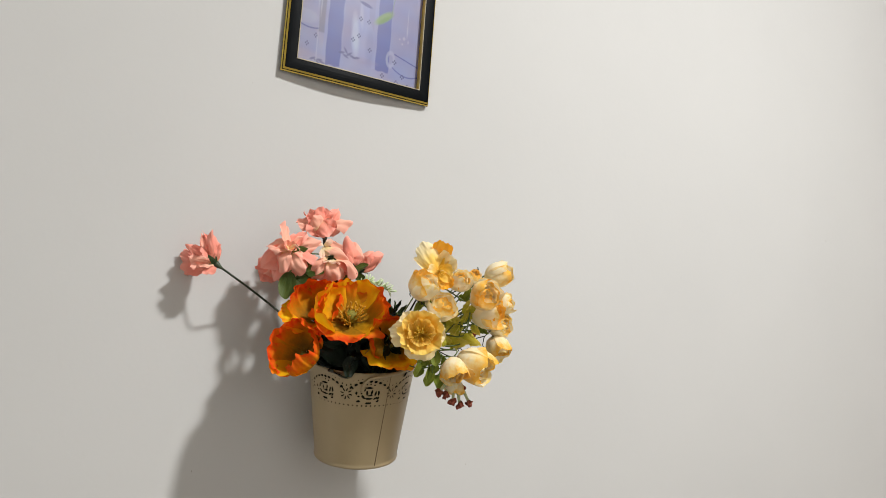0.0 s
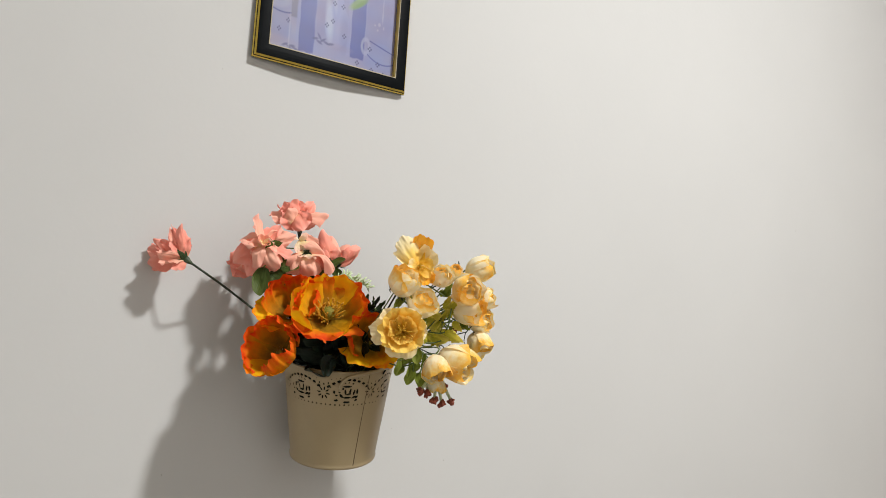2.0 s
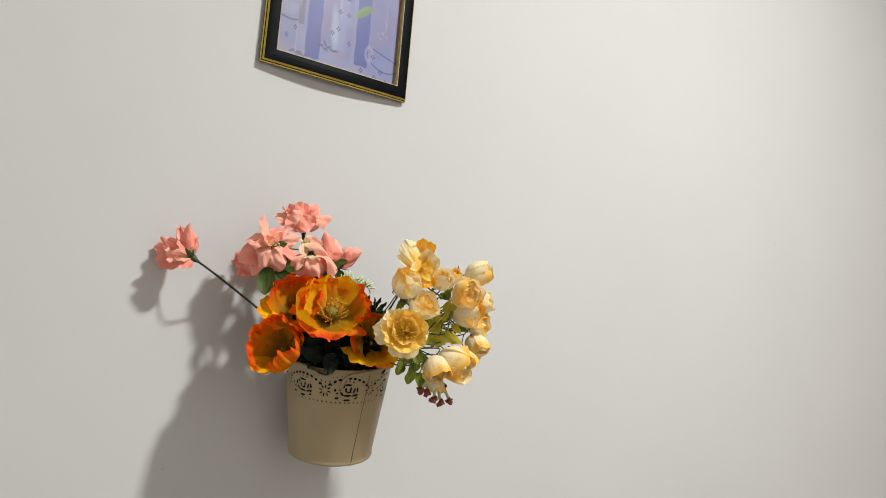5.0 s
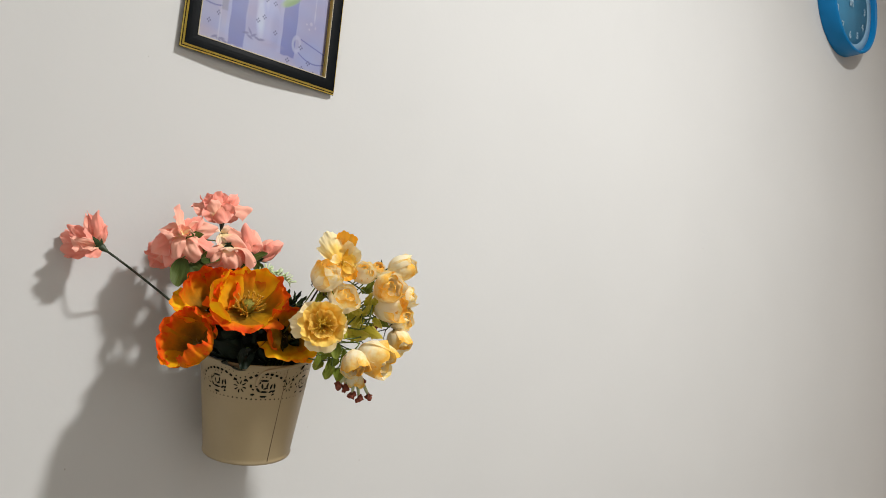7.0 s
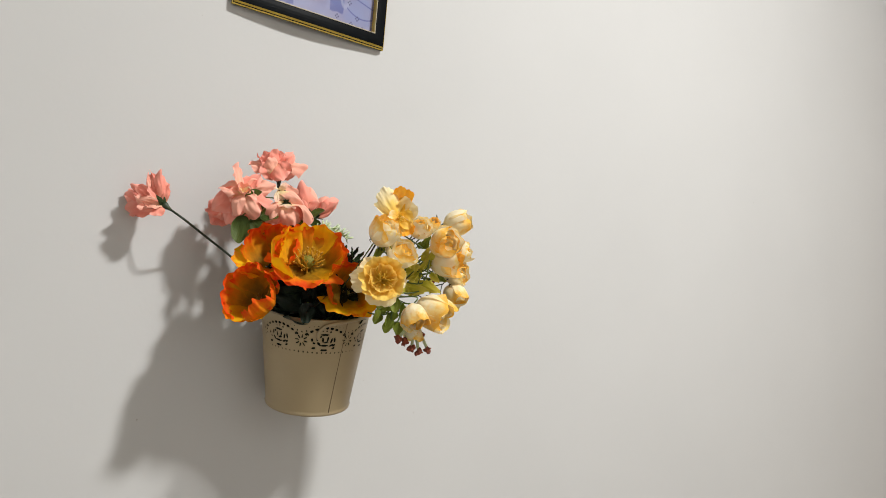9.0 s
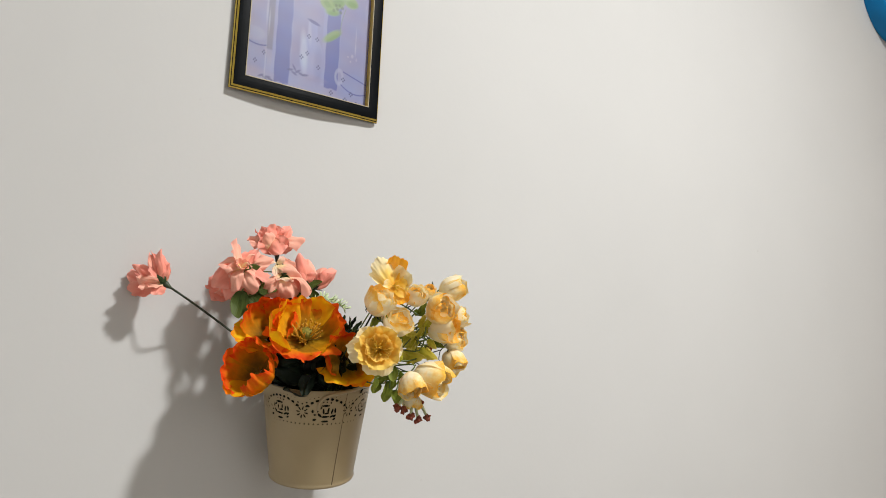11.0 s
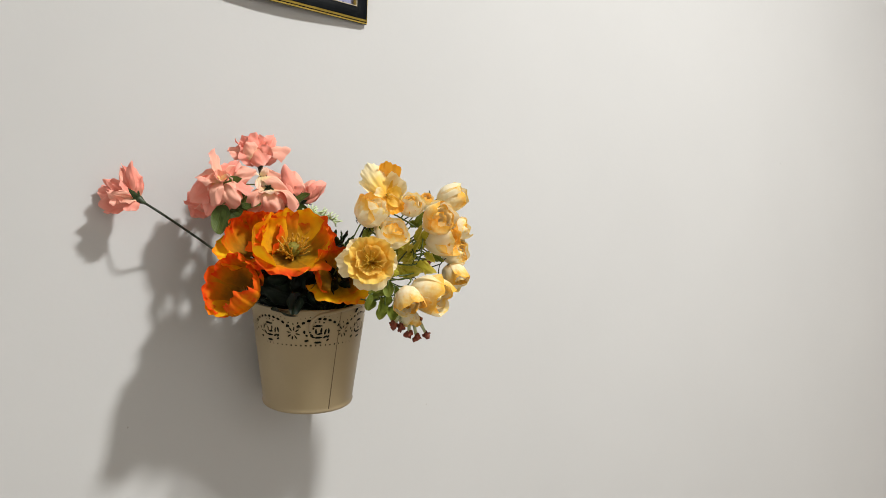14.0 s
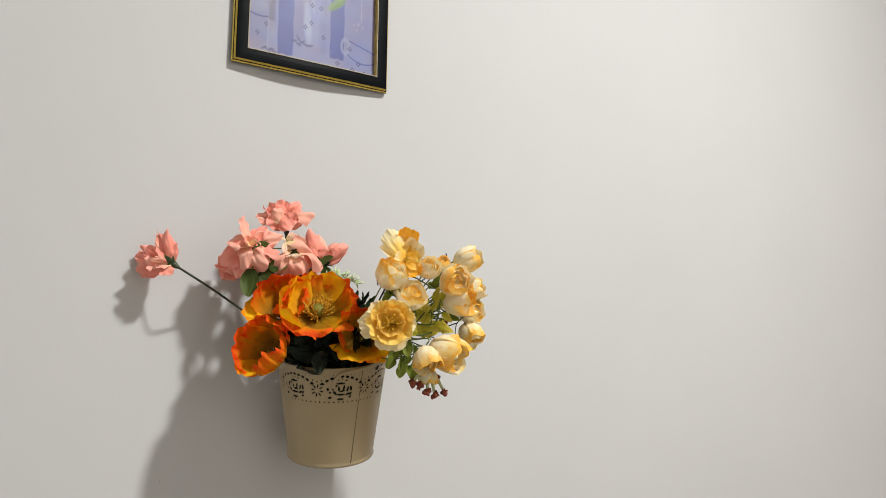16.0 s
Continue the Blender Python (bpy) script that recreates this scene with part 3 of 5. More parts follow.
def pierced(ang, drop):
    """Which points of the band are cut out: ang in degrees round the pot, drop in millimetres under the rim."""
    pitch = 360 / 7
    ph = (ang - ROSE_AT + pitch / 2) % pitch - pitch / 2
    x, y = np.radians(ph) * 61.0, drop          # millimetres from the middle of a rose
    ps = (ang - ROSE_AT) % pitch - pitch / 2
    xs = np.radians(ps) * 61.0
    cut = np.zeros(ang.shape, bool)

    def e(px, py, a, b, t=0.0, x=x):
        c, s = math.cos(radians(t)), math.sin(radians(t))
        dx, dy = x - px, y - py
        cut[:] |= ((dx * c + dy * s) / a) ** 2 + ((-dx * s + dy * c) / b) ** 2 < 1

    cy = 22.4
    for px, py, a, b, t in ((-1.5, -7.2, 5.2, 1.2, 0), (-9.5, -2.5, 1.4, 3.2, 8), (-6.2, -4.6, 1.2, 1.6, 30), (-3.3, -1.0, 1.2, 3.2, -8), (0.6, 1.6, 3.0, 1.1, -10), (2.2, -2.2, 1.2, 3.0, 10), (6.6, -0.4, 1.2, 3.4, 12), (10.2, -1.2, 1.3, 3.2, -6), (-7.6, 3.6, 1.4, 2.8, -40), (-1.2, 5.6, 5.0, 1.2, 0), (6.6, 5.2, 2.8, 1.2, -28), (10.0, 5.0, 1.2, 2.2, 40), (-13.2, 9.0, 2.4, 1.4, -12), (-1.0, 11.0, 4.0, 1.4, 0), (-15.5, -0.5, 1.3, 2.0, 0), (-13.0, 3.2, 1.5, 1.1, 20), (9.6, 8.6, 2.0, 1.2, -30), (0.0, -11.6, 0.9, 0.9, 0), (-4.0, -11.2, 0.9, 0.9, 0), (4.6, -10.6, 1.2, 0.9, 0)):
        e(px, cy + py, a, b, t)
    for k in range(-4, 5):
        a = k * 5.6
        e(a * 61 * math.pi / 180 * 0.92, 7.4 + 0.0165 * a * a, 2.1, 1.45, a * 1.6)
        e(a * 61 * math.pi / 180 * 0.80, 4.6 + 0.006 * a * a, 0.55, 0.55)
    for k in range(8):
        t = k * 45 + 10
        e(5.0 * math.cos(radians(t)), cy + 1 + 5.0 * math.sin(radians(t)), 2.4, 0.85, t, xs)
    for px, py in ((-5.0, -10.5), (5.0, -10.5), (-7.0, -6.0), (7.5, -6.0), (0, -9.0)):
        e(px, cy + py, 0.95, 0.95, 0, xs)
    row = 72
    pd = (ang + 360) % (360 / row) - 180 / row
    cut |= (np.radians(pd) * 59) ** 2 + (drop - 36.8) ** 2 < 1.0 ** 2
    return cut


ROSE_AT = -104.5


def pot():
    root = thing("flower_pot", "cream metal flower pot with pierced lace band hung on wall", "flower pot", at=POT_FOOT)
    root.rotation_euler = Vector((0, 0, 1)).rotation_difference(POT_AXIS).to_euler()

    def rad(z):
        return POT_R0 + (POT_R1 - POT_R0) * z / POT_H

    band = 0.0416
    zb = POT_H - band
    part("body", lathe_bm([(0, 0.004), (rad(0) - 0.003, 0.004), (rad(0) - 0.001, 0.0015), (rad(0) + 0.0006, -0.0004), (rad(0) + 0.0010, 0.0006), (rad(0) + 0.0013, 0.0016), (rad(0) + 0.0009, 0.0028), (rad(0.004) + 0.0001, 0.0036), (rad(0.006), 0.0060), (rad(0.02), 0.02), (rad(0.04), 0.04), (rad(zb - 0.0001), zb - 0.0001), (rad(zb), zb), (rad(zb) - 0.0003, zb), (rad(zb) - 0.0007, zb), (rad(0.005) - 0.0007, 0.005)], 128), M_POT, root)
    na, nz = 1080, 84
    ang = (np.arange(na) + 0.5) / na * 360 - 180
    drop = (np.arange(nz) + 0.5) / nz * band * 1000
    A, D = np.meshgrid(ang, drop)
    keep = ~pierced(A, D)
    verts = []
    for inset in (0.0, 0.0008):
        z = POT_H - np.arange(nz + 1) / nz * band
        th = np.radians(np.arange(na) / na * 360 - 180)
        T, Zg = np.meshgrid(th, z)
        Rg = POT_R0 + (POT_R1 - POT_R0) * Zg / POT_H - inset
        verts.append(np.stack((Rg * np.cos(T), Rg * np.sin(T), Zg), -1).reshape(-1, 3))
    k = np.arange((nz + 1) * na).reshape(nz + 1, na)
    q = np.stack((k[:-1], k[1:], np.roll(k[1:], -1, 1), np.roll(k[:-1], -1, 1)), -1)[keep]
    n = (nz + 1) * na
    faces = np.concatenate((q, (q + n)[:, ::-1]))
    me = bpy.data.meshes.new("lace_band")
    me.from_pydata(np.concatenate(verts).tolist(), [], faces.tolist())
    part_mesh("lace_band", me, M_POT, root, "pierced lace band of roses and dots")
    part("rolled_rim", lathe_bm([(POT_R1 - 0.0012 + 0.0014 * math.cos(a), POT_H + 0.0006 + 0.0014 * math.sin(a)) for a in [k * math.pi / 5 for k in range(11)]], 128), M_POT, root)
    # lapped sheet edge down the front
    line = []
    for i in range(9):
        z = 0.003 + (POT_H - 0.004) * i / 8
        a = radians(SEAM_AT + 5 * z / POT_H)
        line.append(Vector(((rad(z) + 0.0000) * math.cos(a), (rad(z) + 0.0000) * math.sin(a), z)))
    part("seam", tube_bm(line, 0.00055, 0.00035, 6), M_SEAM, root, "dark lapped seam")
    # flat wire handle folded down over the rim
    pts = []
    for deg, dz in ((-113, -0.020), (-112, -0.011), (-107, -0.0045), (-98, -0.0015), (-85, 0.0005), (-70, 0.0018), (-52, 0.0022), (-35, 0.001)):
        a2 = radians(deg)
        rr = rad(POT_H + dz) + 0.0018
        pts.append((rr * math.cos(a2), rr * math.sin(a2), POT_H + dz))
    part("handle", tube_bm(smooth_line(pts, 6), 0.0019, 0.0019, 8), M_POT, root, "cream wire handle folded down")
    # assumed filling, raised near the rim so no light passes through the lace
    part("filling", lathe_bm([(0, POT_H - 0.010), (rad(POT_H - 0.012) - 0.004, POT_H - 0.012), (rad(POT_H - 0.06) - 0.003, POT_H - 0.06), (rad(0.008) - 0.003, 0.008), (0, 0.008)], 48), M_FOAM, root, "dark foam filling")
    return root


SEAM_AT = -88.0
pot()


# ---- blossoms ----
SEPAL = petal_mesh("sepal", 0.75, 0.16, 70, 35, 1.0, 0.6, 0.8, 1.2, 0.6, 0.02, seed=95, nu=5, nv=7)
SMALL_SEPAL = petal_mesh("sepal", 0.8, 0.09, 92, 30, 1.0, 0.7, 0.8, 1.2, 0.6, 0.02, seed=96, nu=5, nv=7)

# the bouquet's own axes: along to the right, up, and out into the room
RIGHT, UP, OUT = Vector((0.9212, -0.3891, 0)), Vector((0, 0, 1)), Vector((-0.3891, -0.9212, 0))
DYED = {}


def dyed(mesh, material):
    """The same petal in another dye."""
    key = mesh.name + material.name
    if key not in DYED:
        me = mesh.copy()
        me.name = mesh.name.split(".")[0]
        me.materials.clear()
        me.materials.append(material)
        me.polygons.foreach_set("use_smooth", [True] * len(me.polygons))
        DYED[key] = me
    return DYED[key]


def sheet(point, nu, nv):
    """A cloth petal of nu by nv points, with its dye running along v."""
    bm = bmesh.new()
    uvl = bm.loops.layers.uv.new("UVMap")
    grid = [[bm.verts.new(point(2 * i / (nu - 1) - 1, j / (nv - 1))) for j in range(nv)] for i in range(nu)]
    for i in range(nu - 1):
        for j in range(nv - 1):
            face = bm.faces.new((grid[i][j], grid[i + 1][j], grid[i + 1][j + 1], grid[i][j + 1]))
            for lp, (a, b) in zip(face.loops, ((i, j), (i + 1, j), (i + 1, j + 1), (i, j + 1))):
                lp[uvl].uv = (a / (nu - 1), b / (nv - 1))
    return bm


def cloth_petal(ratio, cup, curl, seed, point, power, ruffle, waves, base, rumple, bow=0.3):
    """A petal one unit long that lies along x and faces z: its sides rise by cup, its tip by curl, its rim waves."""
    rnd = random.Random(seed)
    ph, ph2, lop = rnd.uniform(0, 6.3), rnd.uniform(0, 6.3), rnd.uniform(-0.15, 0.15)

    def at(u, v):
        reach = 1 - point * abs(u + lop) ** power + 0.03 * math.sin(waves * u + ph2) + 0.018 * math.sin(waves * 2.6 * u + ph)
        half = 0.5 * ratio * (base + (1 - base) * min(1.0, v / 0.62) ** 0.7)
        c = cup * (0.55 + 0.45 * v)
        y = half * (math.sin(c * u) / c if abs(c) > 0.02 else u)
        z = half * ((1 - math.cos(c * u)) / c if abs(c) > 0.02 else 0.0)
        z += -bow * cup * math.sin(math.pi * min(1, v * 0.9)) * 0.5 + curl * max(0.0, (v - 0.5) / 0.5) ** 2 * (1 + 0.3 * u * lop)
        edge = v * v * (0.35 + 0.65 * max(abs(u), v ** 3))
        z += ruffle * edge * (math.sin(waves * u + ph) + 0.5 * math.sin(waves * 2.1 * u + ph2))
        z += rumple * v * (2 * noise.noise(Vector((2.0 * u + ph, 2.4 * v, ph2))) + noise.noise(Vector((5 * u + ph2, 3 * v, ph))))
        y += rumple * v * noise.noise(Vector((2.0 * u, 3 * v + ph, ph2 + 5)))
        return Vector((v * reach, y, z))
    return at


def stem(root, at, axis, size, via, r, material, back=0.15):
    """The wire from under the head down into the pot, in the head's own frame."""
    inv = root.matrix_basis.inverted()
    a = Vector(axis).normalized()
    p = Vector(at) - a * size * back
    q = p - a * size * 0.7
    pts = [p + a * size * 0.1, p, q, *[Vector(v) for v in via]]
    root_at = POT_TOP - POT_AXIS * 0.045 + Vector(((p.x - POT_TOP.x) * 0.18, (p.y - POT_TOP.y) * 0.18, 0))
    pts.append(POT_TOP + Vector(((p.x - POT_TOP.x) * 0.34, max(-0.035, (p.y - POT_TOP.y) * 0.34), 0.004)))
    pts.append(root_at)
    part("stem", tube_bm([inv @ v for v in smooth_line(pts, 6)], r, r * 1.1, 7), material, root)


def stamens(parent, size, count, material, rnd, lean=(30, 74), long=(0.22, 0.46), tips=True):
    bm = bmesh.new()
    for k in range(count):
        az, th, ln = rnd.uniform(0, 6.283), radians(rnd.uniform(*lean)), size * rnd.uniform(*long)
        d = Vector((math.sin(th) * math.cos(az), math.sin(th) * math.sin(az), math.cos(th)))
        p0 = d * 0.08 * size
        p1 = p0 + d * ln * 0.6 + Vector((rnd.uniform(-0.03, 0.03), rnd.uniform(-0.03, 0.03), 0.0)) * size
        p2 = p0 + d * ln + Vector((rnd.uniform(-0.04, 0.04), rnd.uniform(-0.04, 0.04), rnd.uniform(0.02, 0.14))) * size
        tube_bm([p0, p1, p2], 0.017 * size, 0.014 * size, 4, bm)
        if tips:
            bmesh.ops.create_icosphere(bm, subdivisions=1, radius=0.030 * size, matrix=Matrix.Translation(p2) @ turn_to((p2 - p1).normalized()) @ Matrix.Diagonal((0.8, 0.8, 1.9, 1)))
    ob = part("stamen_tuft", bm, material, parent, "yellow stamens")
    ob["kind"] = "stuff"
    return ob


DYES = {"r": M_ROSE, "p": M_PALEROSE, "y": M_YELLOW, "o": M_POPPY, "g": M_YPOPPY, "c": M_CREAM, "k": M_GOLDCREAM, "w": M_CREAMYROSE}
CUTS = {  # how a kind's petals are cut: point, power, ruffle, waves, width at the foot, rumple
    "rose": (0.42, 1.6, 0.075, 4.2, 0.42, 0.085), "bud": (0.42, 1.55, 0.05, 3.6, 0.45, 0.06),
    "open": (0.18, 2.6, 0.035, 5.5, 0.40, 0.045)}
FACING = {"rose": Vector((0.12, 0.45, 1)).normalized(), "bud": Vector((0.12, 0.40, 1)).normalized(), "open": Vector((0, 0, 1))}
KINDS = {"rose": ("pink_rose", "salmon pink cloth rose with pointed petals", "artificial flower", "pink roses in the pot"),
         "bud": ("pink_rosebud", "half-closed salmon pink cloth rosebud with dark sepals", "artificial flower", "pink rosebuds in the pot"),
         "open": ("cream_flower", "open cream cloth flower with a yellow heart", "artificial flower", "cream flowers in the pot")}


def bloom(kind, at, rows, calyx=None, heart=None, size=0.03, via=(), ring=0, seed=0):
    """A flower built petal by petal round its heart. A row: the tip (millimetres right, up, out), width, roll, cup, curl, dye, and the foot where it is not the heart."""
    root = thing(*KINDS[kind], at=at)
    rnd = random.Random(seed)
    turn = Matrix((RIGHT, UP, OUT)).transposed().to_4x4()
    root.matrix_basis = Matrix.Translation(at) @ turn
    for k, (tx, ty, tz, width, roll, cup, curl, dye, *foot) in enumerate(rows):
        tip, b = Vector((tx, ty, tz)) / {"open": 1000, "rose": 1050, "bud": 1010}[kind], Vector(foot or (tx * 0.04, ty * 0.04, tz * 0.04)) / 1000
        d = tip - b
        length = d.length
        d.normalize()
        n = FACING[kind] - d * d.dot(FACING[kind])
        n = Matrix.Rotation(radians(roll + rnd.uniform(-8, 8)), 3, d) @ n.normalized()
        s = n.cross(d)
        ob = part("petal", sheet(cloth_petal(width / 1000 / length, cup, curl, seed * 31 + k, *CUTS[kind]), *((19, 15) if kind in ("rose", "bud") else (27, 17))), DYES[dye], root)
        ob.matrix_basis = Matrix.Translation(b) @ Matrix((d, s, n)).transposed().to_4x4() @ Matrix.Scale(length, 4)
    if calyx:
        place, axis = Vector(calyx[:3]) / 1000, Vector(calyx[3:]).normalized()
        c = part("calyx", lathe_bm([(0, -0.34 * size), (0.05 * size, -0.32 * size), (0.09 * size, -0.20 * size), (0.15 * size, -0.06 * size), (0.16 * size, 0.02 * size), (0, 0.10 * size)], 14), M_CALYX, root, "dark green calyx")
        c.matrix_basis = Matrix.Translation(place) @ turn_to(axis)
        for k in range(5):
            ob = new("sepal", dyed(SEPAL, M_CALYXLEAF))
            ob.parent = c
            ob.matrix_basis = Matrix.Rotation(radians(72 * k + 15 + seed * 20), 4, "Z") @ Matrix.Scale(size * 0.95, 4)
        w = turn.to_3x3() @ axis
        stem(root, Vector(at) + turn.to_3x3() @ place, w, size, via, 0.00125, M_STEM, back=0.3)
    if heart:
        axis = Vector(heart).normalized()
        w = turn.to_3x3() @ axis
        m = turn_to(axis)
        if kind == "open":
            if ring:
                for k, (rr, hh, count) in enumerate(((0.72, 0.58, 7), (0.46, 0.50, 6))):
                    for j in range(count):
                        az = radians(360 * j / count + 20 * k + rnd.uniform(-8, 8))
                        ob = part("petal", sheet(cloth_petal(1.05, 0.7, -0.06 * (1 - k), seed * 57 + 9 * k + j, 0.18, 2.4, 0.06, 7.0, 0.35, 0.04), 17, 11), M_YELLOW, root)
                        d = Vector((math.cos(az) * rr, math.sin(az) * rr, hh * rnd.uniform(0.85, 1.1)))
                        ln = d.length * size
                        d.normalize()
                        n = (Vector((0, 0, 1)) - d * d.z).normalized()
                        ob.matrix_basis = m @ Matrix((d, n.cross(d), n)).transposed().to_4x4() @ Matrix.Scale(ln, 4)
            tuft = stamens(root, size, 34, M_YSTAMEN, rnd, (0, 50), (0.34, 0.55), tips=False)
            tuft.matrix_basis = m
            stem(root, at, w, size, via, 0.0010, M_STEM, back=0.1)
        elif kind == "rose":
            for k in range(5):
                ob = part("petal", sheet(cloth_petal(0.9, 1.2, -0.1, seed * 91 + k, 0.35, 1.8, 0.05, 4.0, 0.4, 0.05), 13, 11), M_PALEROSE, root)
                az = radians(72 * k + rnd.uniform(-15, 15))
                d = Vector((math.cos(az) * 0.5, math.sin(az) * 0.5, 0.85)).normalized()
                n = -(Vector((math.cos(az), math.sin(az), 0)) - d * d.dot(Vector((math.cos(az), math.sin(az), 0)))).normalized()
                ob.matrix_basis = m @ Matrix((d, n.cross(d), n)).transposed().to_4x4() @ Matrix.Scale(size * rnd.uniform(0.40, 0.55), 4)
    return root


def ball_petal(span, top, r, flare, seed):
    """A petal of a round bloom: it climbs a ball of radius r from its foot to the angle top, over span radians to each side."""
    rnd = random.Random(seed)
    ph, ph2, lop = rnd.uniform(0, 6.3), rnd.uniform(0, 6.3), rnd.uniform(-0.2, 0.2)

    def at(u, v):
        reach = 1 - 0.16 * abs(u + lop) ** 2.4 + 0.035 * math.sin(4.5 * u + ph) + 0.02 * math.sin(11 * u + ph2)
        phi = radians(top) * v * reach
        az = u * span * (0.45 + 0.55 * min(1.0, v / 0.4))
        rr = r * (1 + flare * max(0.0, (v - 0.68) / 0.32) ** 2 + 0.035 * math.sin(5 * u + ph2) * v + 0.10 * noise.noise(Vector((1.7 * u + ph, 2.2 * v, ph2))))
        rr *= 1 - 0.025 * math.exp(-(u / 0.10) ** 2) * math.sin(math.pi * v)
        rr += 0.05 * v ** 4 * math.sin(8 * u + ph)
        return Vector((rr * math.sin(phi) * math.cos(az), rr * math.sin(phi) * math.sin(az), -rr * math.cos(phi) * 1.10))
    return at


def globe(at, axis, r, top, seed):
    """A round bloom whose petals overlap and leave its mouth open past the angle top."""
    root = thing("cream_flower_bud", "rounded cream cloth bloom blushed with orange", "artificial flower", "cream blooms in the pot", at=at)
    rnd = random.Random(seed)
    root.matrix_basis = Matrix.Translation(at) @ turn_to(axis, rnd.uniform(0, 360))
    for count, span, rr, rise, flare, dyes in ((3, 1.30, 1.0, 0, 0.16, (M_CREAM2, M_CREAM3, M_CREAM3)), (3, 1.15, 0.90, 2, 0.06, (M_CREAM3, M_CREAM2)), (3, 0.95, 0.72, 6, 0.10, (M_CREAM3, M_CREAM2)), (3, 1.2, 0.50, 24, 0.0, (M_CREAM2,))):
        for k in range(count):
            ob = part("petal", sheet(ball_petal(span, top + rise + rnd.uniform(-20, 8), rr * rnd.uniform(0.97, 1.03), flare, rnd.randrange(9999)), 21, 15), dyes[rnd.randrange(len(dyes))], root)
            ob.matrix_basis = Matrix.Rotation(6.283 * k / count + rr * 9 + rnd.uniform(-0.2, 0.2), 4, "Z") @ Matrix.Rotation(radians(rnd.uniform(-12, 12)), 4, "X") @ Matrix.Rotation(radians(rnd.uniform(-8, 8)), 4, "Y") @ Matrix.Scale(r, 4)
    for k in range(5):
        ob = new("sepal", dyed(SMALL_SEPAL, M_STEM))
        ob.parent = root
        ob.matrix_basis = Matrix.Translation((0, 0, -1.12 * r)) @ Matrix.Rotation(radians(72 * k), 4, "Z") @ Matrix.Scale(r * 0.9, 4)
    stem(root, at, axis, r, (), 0.0007, M_GSTEM, back=1.1)
    return root


def bowl_petal(span, top, flare, lip, depth, seed):
    """A petal of a bowl-shaped flower of radius 1 whose rim plane is z = 0: the rim flares out, its lip hangs over, and it waves."""
    rnd = random.Random(seed)
    ph, ph2, lop = rnd.uniform(0, 6.3), rnd.uniform(0, 6.3), rnd.uniform(-0.2, 0.2)

    def at(u, v):
        reach = 1 - 0.13 * abs(u + lop) ** 2.6 + 0.030 * math.sin(6 * u + ph) + 0.022 * math.sin(14 * u + ph2)
        phi = radians(top) * v * reach
        az = u * radians(span) * (0.40 + 0.60 * min(1.0, v / 0.5))
        k = max(0.0, (v - 0.66) / 0.34) ** 1.6
        rr = 1 + flare * k + 0.05 * v * math.sin(3.5 * u + ph2) + 0.045 * v ** 4 * (math.sin(10 * u + ph) + 0.7 * math.sin(19 * u + ph2))
        rr += v * 0.13 * noise.noise(Vector((1.8 * u + ph, 2.4 * v, ph2))) + 0.03 * v * noise.noise(Vector((7 * u, 2 * v, ph)))
        z = -math.cos(phi) * depth - lip * k + 0.04 * v ** 3 * math.sin(9 * u + ph2 + 1)
        return Vector((rr * math.sin(phi) * math.cos(az), rr * math.sin(phi) * math.sin(az), z))
    return at


def bowl(at, facing, r, depth, rows, full, seed):
    """A poppy: petals overlap round a bowl. A row: where the petal stands (degrees, 90 at the back), half its span, how far it climbs, flare, lip, scale, dye."""
    root = thing("orange_poppy", "orange and yellow cloth poppy with ruffled petals in the pot", "artificial flower", "orange poppies in the pot", at=at)
    rnd = random.Random(seed)
    w = (RIGHT * facing[0] + UP * facing[1] + OUT * facing[2]).normalized()
    y = (UP - w * w.dot(UP)).normalized()
    root.matrix_basis = Matrix.Translation(at) @ Matrix((y.cross(w), y, w)).transposed().to_4x4()
    for k, (az, span, top, flare, lip, scale, dye) in enumerate(rows):
        ob = part("petal", sheet(bowl_petal(span, top, flare, lip, depth, seed * 37 + k), 31, 19), DYES[dye], root)
        ob.matrix_basis = Matrix.Translation((0, 0, 0.012 * r * (k % 3 - 1))) @ Matrix.Rotation(radians(az), 4, "Z") @ Matrix.Scale(r * scale, 4)
    s = r * (1.08 if full else 0.6)
    bm = lathe_bm([(0, 0.0), (0.10 * s, 0.02 * s), (0.18 * s, 0.12 * s), (0.20 * s, 0.24 * s), (0.17 * s, 0.33 * s), (0.10 * s, 0.38 * s), (0, 0.40 * s)], 18)
    for v in bm.verts:
        v.co.xy *= 1 + 0.10 * math.cos(9 * math.atan2(v.co.y, v.co.x))
    pistil = part("pistil", bm, M_PISTIL, root, "green pistil")
    pistil.location = (0, 0, -depth * r)
    stamens(pistil, s, 70 if full else 14, M_STAMEN if full else M_DARKSTAMEN, rnd, (24, 74), (0.22, 0.46))
    stem(root, at, w, r, (), 0.0016, M_STEM, back=depth)
    return root


